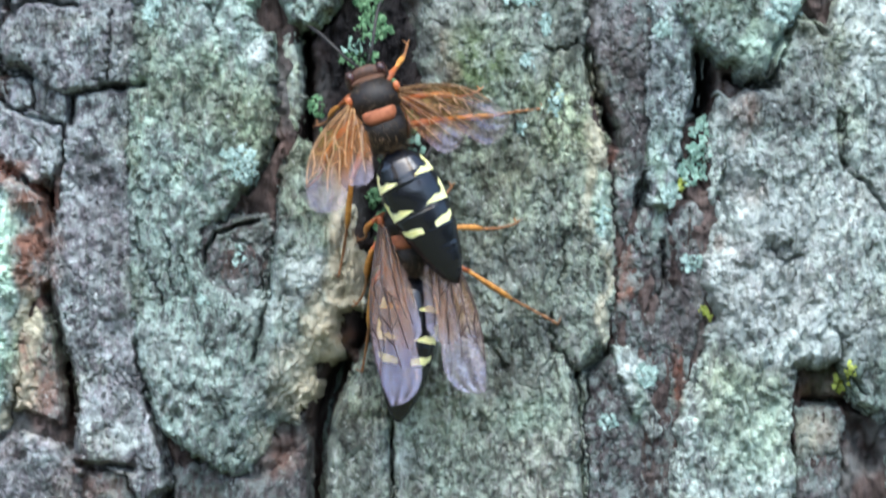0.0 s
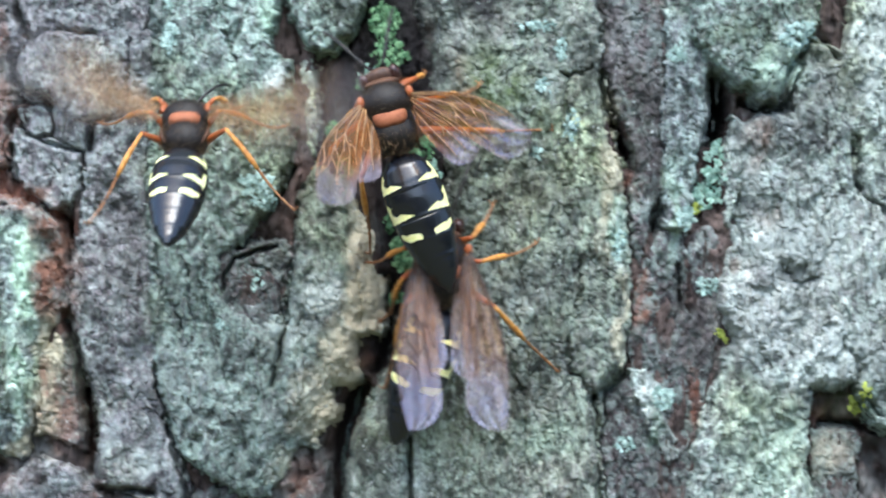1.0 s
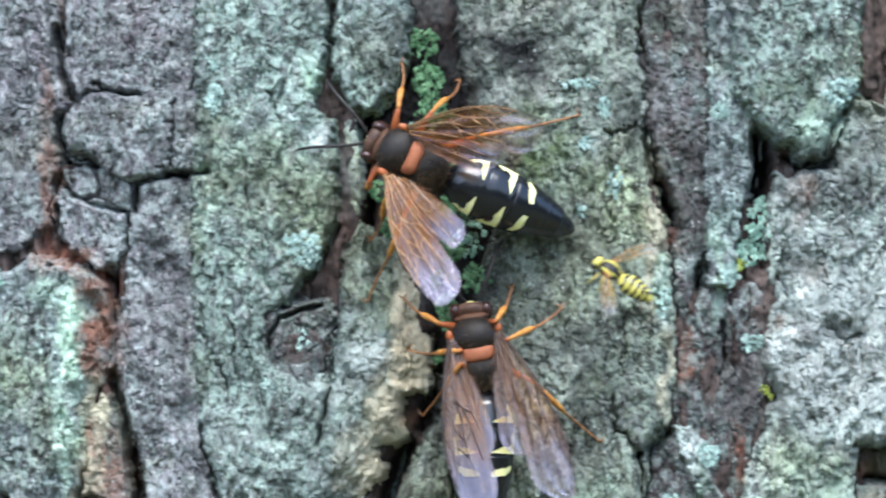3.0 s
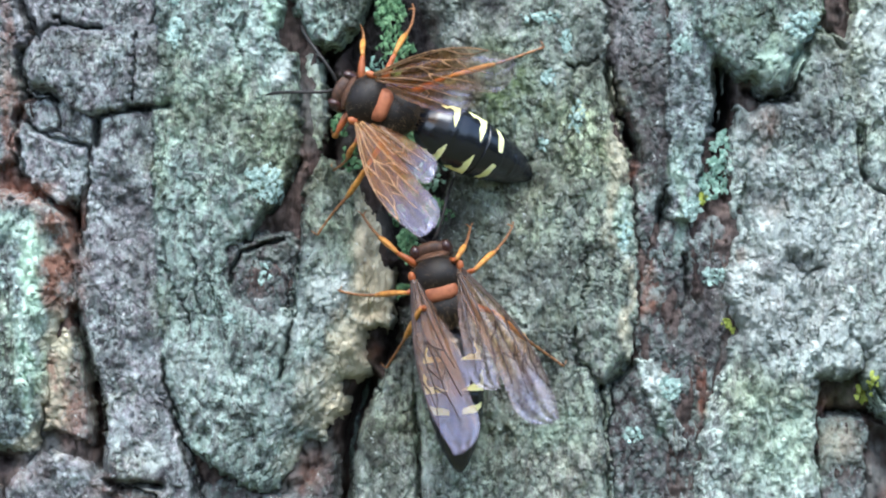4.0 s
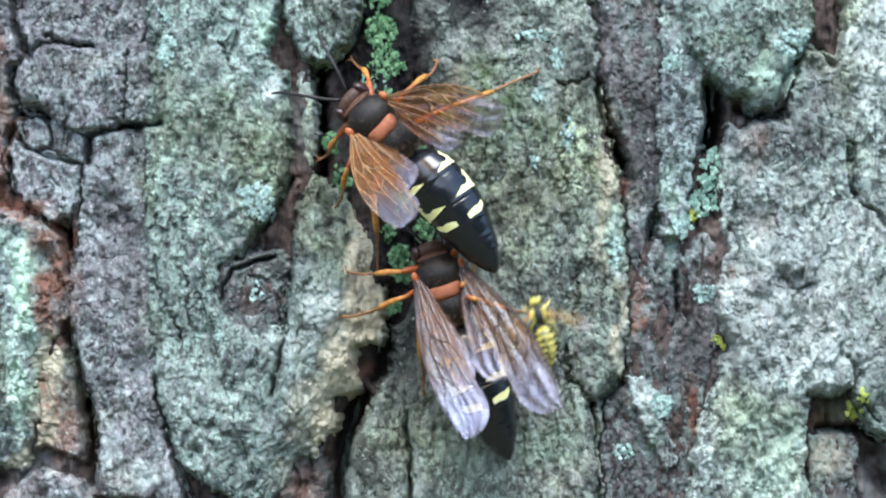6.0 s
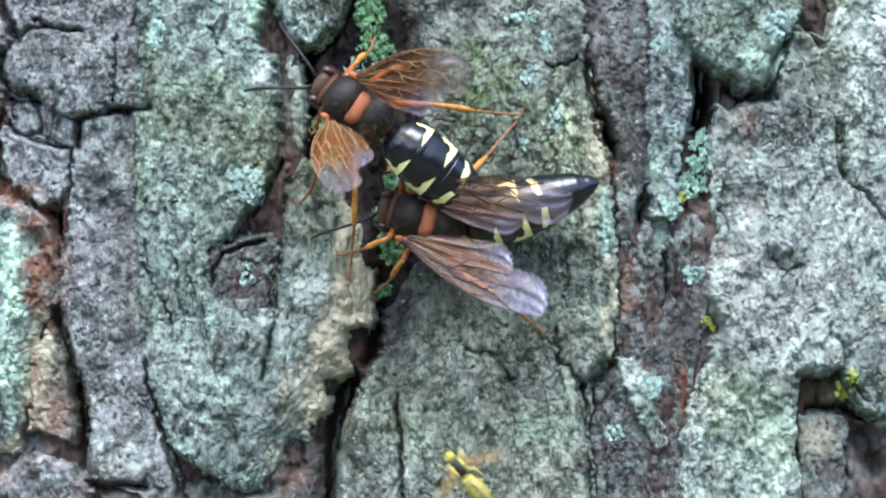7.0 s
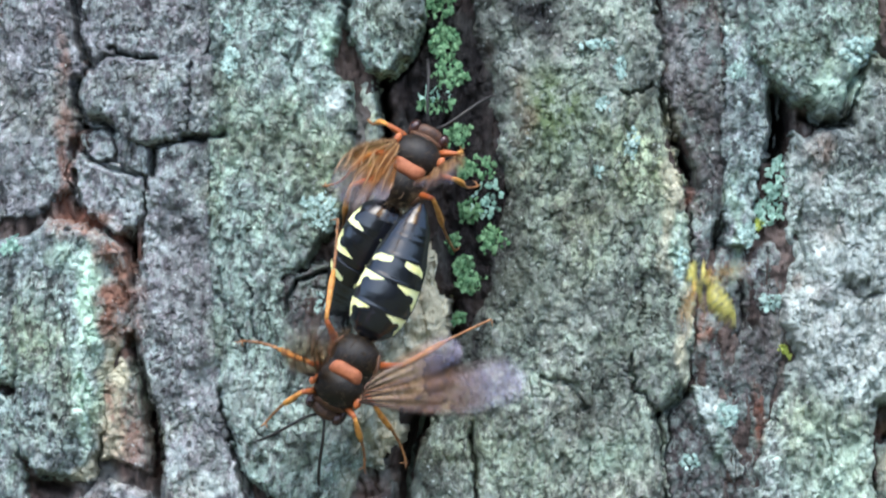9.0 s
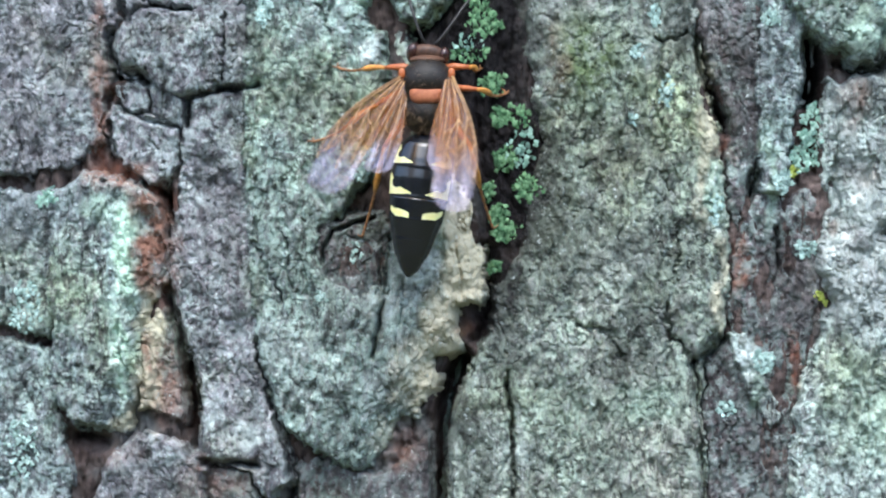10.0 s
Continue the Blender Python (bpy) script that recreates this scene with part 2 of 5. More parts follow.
def wing_material(name, root, tip, length, clear, gloss, through_root, sheen=(0.60, 0.54, 0.78), streak=0.8):
    """An amber membrane that thins out to a smoky, silvery margin, with glints painted in as pale streaks; clear: how
    much of it one sees through.
    """
    m, n, l, b = material(name)
    co = n.new("ShaderNodeTexCoord").outputs["Object"]
    sep = n.new("ShaderNodeSeparateXYZ")
    l.new(co, sep.inputs[0])
    rg = n.new("ShaderNodeMapRange")
    l.new(sep.outputs[1], rg.inputs[0])
    rg.inputs[1].default_value, rg.inputs[2].default_value = -0.55 * length, -0.80 * length
    col = mix(n, l, rg.outputs[0], root, tip)
    # dark streaks, then pale glints, painted along the wing into its base colour
    lines = noise_node(n, l, co, 700, 5, 0.6, (1.0, 0.14, 1.0))
    col = mix(n, l, ramp(n, l, lines, (0.38, streak), (0.48, 0.0)), col, tuple(x * 0.25 for x in root))
    col = mix(n, l, ramp(n, l, lines, (0.56, 0.0), (0.64, streak)), col, (0.62, 0.46, 0.32))
    l.new(col, b.inputs["Base Color"])
    b.inputs["Roughness"].default_value, b.inputs["Specular IOR Level"].default_value = 0.3, 0.7
    b.inputs["Thin Film Thickness"].default_value, b.inputs["Thin Film IOR"].default_value = 330, 1.5
    see = n.new("ShaderNodeBsdfTransparent")
    l.new(mix(n, l, rg.outputs[0], through_root, (0.88, 0.80, 0.74)), see.inputs[0])
    veil = n.new("ShaderNodeMixShader")
    veil.inputs[0].default_value = 1 - clear
    l.new(see.outputs[0], veil.inputs[1])
    gleam = n.new("ShaderNodeBsdfGlossy")
    gleam.inputs["Color"].default_value, gleam.inputs["Roughness"].default_value = (*sheen, 1), 0.28
    skin = n.new("ShaderNodeMixShader")
    l.new(ramp(n, l, rg.outputs[0], (0.0, 0.3 * gloss), (1.0, gloss)), skin.inputs[0])
    l.new(b.outputs[0], skin.inputs[1])
    l.new(gleam.outputs[0], skin.inputs[2])
    l.new(skin.outputs[0], veil.inputs[2])
    l.new(veil.outputs[0], n["Material Output"].inputs[0])
    waves = bump(n, l, noise_node(n, l, co, 420, 3, 0.5, (1.0, 0.35, 1.0)), 0.0009, 0.8)
    l.new(waves, b.inputs["Normal"])
    l.new(waves, gleam.inputs["Normal"])
    return m


WINGS_AMBER = (wing_material("wing_amber", (0.30, 0.13, 0.035), (0.26, 0.23, 0.24), 0.0315, 0.62, 0.24, (0.80, 0.52, 0.24), streak=0.5), wing_material("hind_wing_amber", (0.30, 0.14, 0.05), (0.32, 0.28, 0.32), 0.0205, 0.64, 0.18, (0.88, 0.58, 0.28), streak=0.6), VEIN_AMBER)
# lilac tip colours and gloss tint imitate the sky's reflection on resting wings
WINGS_VIOLET = (wing_material("wing_violet", (0.32, 0.18, 0.11), (0.26, 0.22, 0.28), 0.0315, 0.60, 0.13, (0.84, 0.64, 0.44), (0.56, 0.55, 0.84), 0.42), wing_material("hind_wing_violet", (0.36, 0.24, 0.19), (0.30, 0.25, 0.30), 0.0205, 0.62, 0.15, (0.84, 0.64, 0.44), (0.64, 0.58, 0.82), 0.6), VEIN)
WINGS_WHIRR = (wing_material("wing_pale_amber", (0.36, 0.20, 0.09), (0.30, 0.26, 0.22), 0.0315, 0.78, 0.08, (0.90, 0.72, 0.48), streak=0.5), wing_material("hind_wing_pale_amber", (0.36, 0.22, 0.12), (0.32, 0.28, 0.24), 0.0205, 0.80, 0.08, (0.90, 0.74, 0.52), streak=0.5), VEIN_AMBER)
SMALL_WING = wing_material("small_wing_smoke", (0.42, 0.36, 0.22), (0.5, 0.5, 0.48), 0.009, 0.78, 0.1, (0.9, 0.85, 0.7))

# ---- mesh helpers ----
def mesh_of(name, verts, faces, mat, smooth=True):
    me = bpy.data.meshes.new(name)
    me.from_pydata(verts, [], faces)
    me.materials.append(mat)
    me.polygons.foreach_set("use_smooth", [smooth] * len(me.polygons))
    me.update()
    return me


def part(name, data, parent, label="", at=None):
    """Links a mesh as one part under a thing or another part."""
    ob = new(name, data)
    ob.parent = parent
    if at is not None:
        ob.matrix_basis = at
    return tagged(ob, label)


LATTICE = np.random.RandomState(11).rand(257, 257)


def value_noise(x, y):
    xi, yi = np.floor(x).astype(int), np.floor(y).astype(int)
    fx, fy = x - xi, y - yi
    fx, fy = fx * fx * (3 - 2 * fx), fy * fy * (3 - 2 * fy)
    a, b = LATTICE[xi % 256, yi % 256], LATTICE[(xi + 1) % 256, yi % 256]
    c, d = LATTICE[xi % 256, (yi + 1) % 256], LATTICE[(xi + 1) % 256, (yi + 1) % 256]
    return (a + (b - a) * fx) * (1 - fy) + (c + (d - c) * fx) * fy


def fbm(x, y, octaves=4, gain=0.5):
    """Fractal noise from -1 to 1."""
    total, amp, norm = 0.0, 1.0, 0.0
    for k in range(octaves):
        total = total + amp * value_noise(x * 2**k + 37.7 * k, y * 2**k + 91.3 * k)
        norm, amp = norm + amp, amp * gain
    return 2 * total / norm - 1


def segment_gap(x, y, a, b):
    ax, ay, bx, by = *a, *b
    dx, dy = bx - ax, by - ay
    s = np.clip(((x - ax) * dx + (y - ay) * dy) / (dx * dx + dy * dy + 1e-9), 0, 1)
    return np.hypot(x - ax - s * dx, y - ay - s * dy)


def inside_gap(x, y, outline):
    """Distance to an outline, positive inside it."""
    gap, odd = np.full(x.shape, 1e9), np.zeros(x.shape, bool)
    for a, b in zip(outline, outline[1:] + outline[:1]):
        gap = np.minimum(gap, segment_gap(x, y, a, b))
        if a[1] != b[1]:
            odd ^= ((a[1] > y) != (b[1] > y)) & (x < (b[0] - a[0]) * (y - a[1]) / (b[1] - a[1]) + a[0])
    return np.where(odd, gap, -gap)


def line_gap(x, y, line):
    gap = np.full(x.shape, 1e9)
    for a, b in zip(line, line[1:]):
        gap = np.minimum(gap, segment_gap(x, y, a, b))
    return gap


# ---- the trunk ----
TRUNK_R = 0.45
tree = tagged(new("tree_trunk"), "old tree trunk with deeply furrowed grey-green lichened bark", "tree trunk")

# stains: u, v, half width, half height, strength
STAINS = {
    "soot": [(930, 330, 120, 120, 0.3), (860, 470, 70, 130, 0.35), (1000, 480, 60, 90, 0.2), (240, 400, 60, 90, 0.5), (250, 480, 40, 70, 0.4), (390, 250, 60, 100, 0.3), (1040, 640, 60, 70, 0.4), (160, 110, 40, 34, 0.5), (360, 700, 60, 60, 0.25),
             (1370, 370, 50, 34, 0.7), (1430, 490, 34, 32, 0.7), (1500, 150, 70, 60, 0.4), (1470, 240, 60, 40, 0.35), (1530, 330, 50, 60, 0.35), (1180, 190, 40, 160, 0.4), (1190, 800, 60, 120, 0.5), (430, 420, 50, 60, 0.3), (820, 700, 60, 90, 0.3), (1290, 620, 50, 80, 0.5)],
    "pale": [(1460, 420, 190, 110, 0.5), (1400, 560, 120, 130, 0.5), (1600, 60, 90, 160, 0.8), (1650, 300, 90, 190, 0.5), (1380, 320, 60, 60, 0.35), (1335, 520, 22, 50, 0.9),
             (1500, 620, 130, 80, 0.55), (600, 530, 40, 40, 0.8), (540, 600, 60, 60, 0.4), (520, 150, 26, 26, 0.9), (1175, 690, 26, 50, 0.8),
             (70, 580, 30, 120, 1.2), (58, 700, 18, 110, 1.5), (1430, 60, 50, 30, 0.6), (290, 830, 30, 20, 0.8), (570, 170, 14, 80, 0.6), (770, 860, 40, 30, 0.4), (360, 660, 60, 60, 0.3)],
    "mint": [(76, 500, 34, 140, 1.3), (60, 660, 24, 150, 1.0), (30, 410, 50, 40, 0.5), (500, 30, 30, 60, 0.9), (1400, 110, 70, 60, 0.5), (1225, 360, 18, 130, 0.5), (1400, 800, 120, 120, 0.35),
             (1130, 400, 22, 70, 0.5), (1000, 780, 90, 60, 0.35), (1190, 760, 20, 60, 0.5)],
    "algae": [(905, 170, 95, 120, 0.95), (850, 800, 110, 90, 0.2), (960, 200, 60, 60, 0.5), (840, 430, 90, 160, 0.3), (700, 60, 50, 80, 0.9), (300, 330, 30, 90, 0.4),
              (640, 640, 60, 50, 0.6), (1330, 60, 80, 60, 0.45), (300, 560, 40, 60, 0.4), (1540, 720, 70, 50, 0.4), (680, 540, 30, 60, 0.4)],
    "straw": [(676, 440, 46, 130, 1.3), (680, 540, 60, 120, 1.5), (646, 640, 60, 90, 1.4), (604, 740, 50, 80, 1.4), (116, 640, 22, 160, 1.2), (70, 800, 40, 24, 1.0), (1105, 300, 18, 170, 0.9), (690, 470, 40, 110, 0.95), (600, 720, 70, 80, 0.9), (110, 740, 34, 100, 0.9), (540, 830, 50, 40, 0.4), (1135, 560, 18, 110, 0.8), (1520, 800, 60, 60, 0.5)],
    "rust": [(60, 350, 80, 36, 1.0), (120, 410, 44, 70, 1.0), (24, 240, 24, 130, 0.8), (14, 60, 18, 80, 0.5), (120, 500, 34, 110, 1.2), (104, 700, 16, 90, 0.8), (140, 740, 40, 100, 0.7), (140, 560, 26, 60, 0.8), (690, 640, 30, 26, 0.7), (1375, 250, 34, 70, 0.45), (1390, 380, 40, 40, 0.3),  (1175, 540, 24, 70, 0.9), (1258, 710, 20, 70, 1.0), (1130, 320, 16, 30, 0.8),
             (560, 330, 40, 170, 0.12), (150, 760, 50, 110, 0.4), (560, 860, 50, 50, 0.6), (160, 500, 26, 70, 0.5), (230, 900, 90, 60, 0.4),
             (1335, 475, 16, 16, 0.5), (20, 850, 90, 40, 0.4), (1500, 730, 40, 30, 0.4), (770, 60, 36, 50, 0.4), (845, 170, 34, 120, 0.32)],
    # wet bark in the furrow, plus the black hole's shade painted in (last patch)
    "wet_and_shade": [(710, 150, 160, 340, 1.0), (765, 380, 115, 240, 1.0), (735, 570, 80, 170, 0.95), (870, -10, 90, 62, 1.0), (1300, 180, 30, 90, 0.9)],
}


def stain(kind, u, v):
    total = np.zeros(u.shape)
    wu, wv = u + 26 * fbm(u / 45, v / 45), v + 26 * fbm(u / 45 + 50, v / 45)
    for cu, cv, ru, rv, s in STAINS[kind]:
        total = np.maximum(total, s * np.clip(1.6 - 1.6 * np.hypot((wu - cu) / ru, (wv - cv) / rv), 0, 1))
    return total


# thin cracks across the plates: half width, depth in mm, course
CRACKS = [
    (4, 2.5, [(110, 48), (140, 58), (195, 62)]), (3, 2.0, [(256, 70), (254, 130), (248, 195)]), (3, 1.6, [(520, 580), (535, 520), (540, 470)]),
    (3, 1.8, [(548, 470), (540, 560), (520, 640), (512, 690)]), (4, 2.2, [(1033, 600), (1040, 655), (1086, 706)]), (5, 2.5, [(750, 720), (762, 790), (756, 985)]),
    (4, 1.8, [(1025, 130), (1052, 128), (1080, 118)]), (4, 1.6, [(1033, 130), (1030, 200), (1036, 330)]), (5, 2.5, [(1549, 242), (1560, 322), (1600, 360), (1640, 420)]),
    (4, 2.0, [(1550, 620), (1560, 690), (1600, 730)]), (4, 1.6, [(1345, 300), (1338, 380), (1346, 430)]), (3, 1.5, [(430, 60), (445, 110)]), (4, 1.5, [(300, 480), (330, 530), (350, 590)]),
    (3, 1.4, [(1055, 460), (1060, 520), (1050, 560)]), (5, 2.0, [(1235, 470), (1242, 540), (1225, 580)]), (4, 1.8, [(1430, 470), (1455, 500), (1480, 490)]),
    (3, 0.9, [(470, 470), (502, 478), (514, 508), (494, 538), (466, 536)]), (3, 1.4, [(360, 470), (366, 560)]), (4, 1.6, [(880, 640), (930, 650), (960, 690)]),
]
# hollows and swellings: u, v, half width, half height, mm
SWELLS = [
    (1440, 480, 30, 22, -1.6), (688, 632, 34, 34, -4.5), (690, 588, 44, 14, 1.6), (1400, 150, 40, 35, 2.0),
    (170, 120, 60, 45, 0.9), (250, 370, 26, 20, -1.0), (210, 380, 26, 22, -1.0), (260, 640, 22, 28, -1.2), (230, 310, 30, 20, 0.8), (72, 600, 30, 200, 2.2),
    (1620, 660, 60, 70, 1.8), (1500, 715, 40, 34, -3.0), (930, 520, 120, 200, 0.9), (420, 700, 90, 100, 1.2), (1470, 100, 30, 20, -1.5), (900, 200, 90, 130, 0.8),
    (1380, 620, 80, 100, 1.2), (1360, 180, 20, 40, -2.0), (350, 150, 70, 120, 0.6), (460, 340, 50, 60, 0.7), (770, 260, 40, 130, -1.2),
]
# plates: material, height in mm, how round the rim is, outline
PLATES = [
    (BARK_GREY, 6.5, 26, [(62, -260), (285, -260), (292, 0), (276, 58), (190, 60), (122, 46), (88, 66), (66, 20)]),
    (BARK_GREY, 7.5, 26, [(84, 80), (116, 58), (190, 64), (288, 62), (290, 190), (246, 194), (214, 212), (150, 208), (112, 172), (66, 158), (54, 112)]),
    (BARK_GREY, 5.0, 16, [(56, 196), (104, 186), (116, 216), (122, 244), (66, 232)]),
    (BARK_GREY, 5.8, 18, [(122, 200), (160, 218), (184, 222), (182, 264), (150, 262), (120, 246)]),
    (BARK_GREY, 6.2, 22, [(44, 242), (110, 262), (164, 276), (156, 340), (140, 372), (96, 356), (54, 318), (38, 286)]),
    (BARK_GREY, 5.0, 26, [(-420, -260), (10, -260), (44, 10), (58, 70), (36, 110), (34, 190), (22, 236), (22, 300), (-30, 330), (-140, 350), (-420, 360)]),
    (BARK_GREY, 9.0, 22, [(-64, 400), (-10, 366), (40, 366), (92, 388), (132, 450), (146, 500), (134, 560), (112, 600), (92, 700), (60, 816), (-30, 798), (-58, 748), (-66, 560)]),
    (BARK_BROWN, 5.0, 14, [(98, 640), (136, 600), (160, 660), (180, 720), (170, 800), (130, 790), (90, 780)]),
    (BARK_GREY, 5.5, 24, [(-420, 380), (-70, 390), (-74, 600), (-84, 640), (-140, 620), (-420, 600)]),
    (BARK_GREY, 5.0, 24, [(-420, 640), (-150, 650), (-70, 680), (-70, 780), (-44, 880), (-90, 1250), (-420, 1250)]),
    (BARK_GREY, 6.0, 24, [(30, 880), (80, 830), (150, 838), (200, 872), (190, 1250), (-10, 1250), (0, 960)]),
    (BARK_GREY, 6.2, 26, [(196, 222), (226, 226), (286, 214), (292, 330), (294, 450), (302, 560), (296, 690), (322, 760), (352, 860), (360, 900), (320, 936), (300, 882), (206, 862), (204, 720), (166, 600), (152, 520), (170, 420), (178, 300)]),
    (BARK_BROWN, 4.0, 22, [(220, 892), (290, 890), (306, 950), (310, 1250), (205, 1250)]),
    (BARK_GREEN, 8.5, 34, [(296, -260), (532, -260), (528, 0), (504, 70), (512, 100), (540, 110), (538, 290), (524, 325), (494, 380), (464, 420), (426, 452), (416, 500), (430, 552), (486, 580),
                          (540, 554), (550, 480), (558, 410), (560, 340), (590, 300), (636, 322), (676, 380), (708, 440), (714, 520), (704, 600), (694, 650), (660, 684), (618, 696), (626, 740),
                          (590, 790), (560, 800), (506, 886), (480, 890), (400, 850), (346, 790), (316, 700), (298, 600), (294, 450), (290, 300)]),
    (BARK_BROWN, 4.5, 30, [(378, 878), (420, 874), (500, 900), (560, 880), (606, 830), (620, 900), (600, 1250), (372, 1250)]),
    (BARK_GREEN, 8.0, 28, [(552, -260), (676, -260), (668, 10), (648, 52), (622, 84), (596, 92), (566, 80), (546, 40)]),
    (BARK_PALE, 4.2, 9, [(562, 112), (578, 108), (588, 190), (584, 286), (566, 276), (560, 200)]),
    (BARK_OLIVE, 6.5, 60, [(740, -260), (1076, -260), (1082, 0), (1096, 120), (1104, 220), (1130, 300), (1142, 360), (1146, 600), (1130, 648), (1088, 706), (1096, 800), (1100, 1250), (640, 1250), (656, 800),
                           (698, 700), (726, 640), (736, 570), (780, 500), (796, 400), (822, 320), (806, 240), (796, 170), (778, 60)]),
    (BARK_BROWN, 4.4, 26, [(1092, -260), (1200, -260), (1204, 120), (1206, 330), (1196, 356), (1180, 400), (1164, 470), (1154, 440), (1150, 340), (1160, 264), (1124, 190), (1102, 110)]),
    (BARK_BROWN, 3.2, 30, [(1158, 480), (1196, 420), (1214, 404), (1300, 400), (1320, 450), (1304, 500), (1306, 600), (1296, 680), (1262, 770), (1250, 1250), (1112, 1250), (1104, 720), (1150, 650)]),
    (BARK_PALE, 4.6, 9, [(1148, 656), (1178, 650), (1206, 720), (1238, 800), (1222, 830), (1192, 770), (1160, 710)]),
    (BARK_GREY, 5.6, 20, [(1210, -260), (1262, -260), (1256, 20), (1286, 96), (1296, 120), (1282, 200), (1262, 280), (1250, 400), (1216, 400), (1210, 330)]),
    (BARK_GREEN, 9.5, 30, [(1240, -260), (1480, -260), (1482, 40), (1446, 86), (1442, 140), (1412, 178), (1376, 172), (1330, 136), (1288, 106), (1256, 50)]),
    (BARK_PALE, 8.0, 34, [(1332, 204), (1366, 206), (1400, 196), (1436, 186), (1456, 110), (1486, 70), (1524, 84), (1540, 60), (1560, -260), (2000, -260), (2000, 1250), (1662, 1250), (1660, 830), (1690, 760), (1700, 660),
                         (1630, 610), (1560, 640), (1556, 680), (1480, 690), (1474, 740), (1470, 800), (1460, 1250), (1254, 1250), (1262, 860), (1280, 760), (1316, 680), (1332, 600), (1312, 540), (1322, 470), (1326, 410), (1318, 340), (1322, 270)]),
    (BARK_GREEN, 8.5, 26, [(1562, 640), (1600, 606), (1650, 612), (1692, 660), (1684, 740), (1640, 778), (1592, 756), (1566, 700)]),
    (BARK_BROWN, 3.6, 20, [(1484, 770), (1560, 760), (1566, 840), (1556, 1250), (1474, 1250), (1480, 830)]),
    (BARK_BROWN, 6.0, 9, [(92, 372), (126, 404), (158, 470), (160, 530), (140, 560), (140, 480), (112, 420)]),
    (BARK_BROWN, 7.0, 6, [(420, 450), (470, 436), (532, 436), (556, 470), (556, 540), (530, 574), (482, 588), (430, 562), (412, 505)]),
    (BARK_PALE, 5.2, 6, [(1300, 684), (1312, 688), (1282, 772), (1270, 768)]),
]
PLATES = [(BARK_MAUVE if m is BARK_GREY and k in (0, 1, 2, 3, 4, 5, 10, 11) else m, h, r, o) for k, (m, h, r, o) in enumerate(PLATES)]
# broken flanks that slope down in thin layers to a plate's rim: the plate, breadth, fall in mm, course
FLANKS = {
    6: [(56, 5.5, [(132, 450), (146, 500), (134, 560), (112, 600), (92, 700), (60, 816)])],
    13: [(62, 4.0, [(640, 330), (700, 430), (714, 520), (704, 600), (694, 650), (660, 684), (626, 740), (560, 800), (506, 886)])],
    17: [(16, 1.6, [(1096, 120), (1104, 220), (1130, 300), (1142, 360), (1146, 600), (1130, 648), (1088, 706)]), (50, 2.2, [(778, 60), (796, 170), (822, 320), (796, 400), (780, 500), (736, 570)])],
    23: [(52, 3.6, [(1332, 204), (1322, 270), (1318, 340), (1326, 410), (1322, 470)]), (26, 2.4, [(1332, 600), (1316, 680), (1280, 760)])],
}
# gaps that run between or into the plates: half width, course
GAPS = [
    (11, [(38, -60), (46, 20), (62, 58), (74, 74)]), (3.5, [(74, 74), (98, 56), (130, 54), (190, 62)]), (13, [(42, 100), (44, 150), (58, 168)]), (12, [(58, 172), (90, 176), (110, 190)]), (4, [(112, 190), (118, 246)]),
    (5, [(186, 220), (215, 212), (255, 208), (318, 201)]), (7, [(186, 222), (184, 268)]), (5, [(65, 238), (110, 258), (168, 271)]), (10, [(38, 212), (36, 236)]), (6, [(40, 262), (44, 300), (50, 318)]),
    (8, [(142, 370), (138, 420), (144, 470)]), (12, [(142, 566), (152, 600), (166, 650), (172, 700)]), (17, [(176, 700), (183, 760), (186, 850)]), (8, [(204, 874), (300, 880)]), (7, [(326, 740), (334, 780), (350, 830), (364, 900), (366, 1000)]),
    (8, [(1094, 128), (1104, 190), (1130, 240), (1142, 280)]), (16, [(1298, 132), (1300, 200), (1292, 236)]), (8, [(1194, 366), (1188, 400)]), (7, [(1418, 170), (1428, 124), (1450, 96), (1475, 66), (1500, 72), (1516, 92)]),
    (9, [(1350, 174), (1390, 192), (1420, 190)]), (7, [(1084, 708), (1092, 760), (1098, 900), (1100, 1100)]), (10, [(1100, 700), (1140, 668)]), (4, [(1234, 470), (1242, 540)]), (21, [(672, 696), (644, 770), (632, 850), (626, 1100)]),
    (10, [(1500, 752), (1568, 754), (1610, 770)]), (5, [(1470, 810), (1476, 880)]), (4, [(1549, 242), (1547, 300), (1562, 330)]), (4, [(750, 735), (762, 800), (756, 1100)]), (9, [(602, 110), (606, 200), (604, 290)]),
    (3, [(548, 470), (540, 560), (522, 640), (512, 690)]), (4, [(421, 522), (428, 488), (446, 460), (486, 447), (520, 438)]),
]
FIELDS = ("soot", "pale", "mint", "algae", "straw", "rust", "wet_and_shade")
STEP = 1.8
GRID_U, GRID_V = np.arange(-260, 1820, STEP), np.arange(-190, 1070, STEP)
TOPS = np.full((len(GRID_V), len(GRID_U)), -9.0)   # the bark's height in mm over the plan, for what rests on it


def trunk_y(u, mm):
    """The world's y of the bark: the trunk's curve, less the height."""
    x = (u - 784) * TENTH
    return x * x / (2 * TRUNK_R) + (6.5 - mm) * 0.001


def flakes(x, y, levels):
    """Cork that has come away in thin layers: stepped noise with steep little edges."""
    f = fbm(x, y, 4, 0.55) * levels
    rest = f - np.floor(f)
    return (np.floor(f) + np.clip((rest - 0.86) / 0.14, 0, 1)) / levels


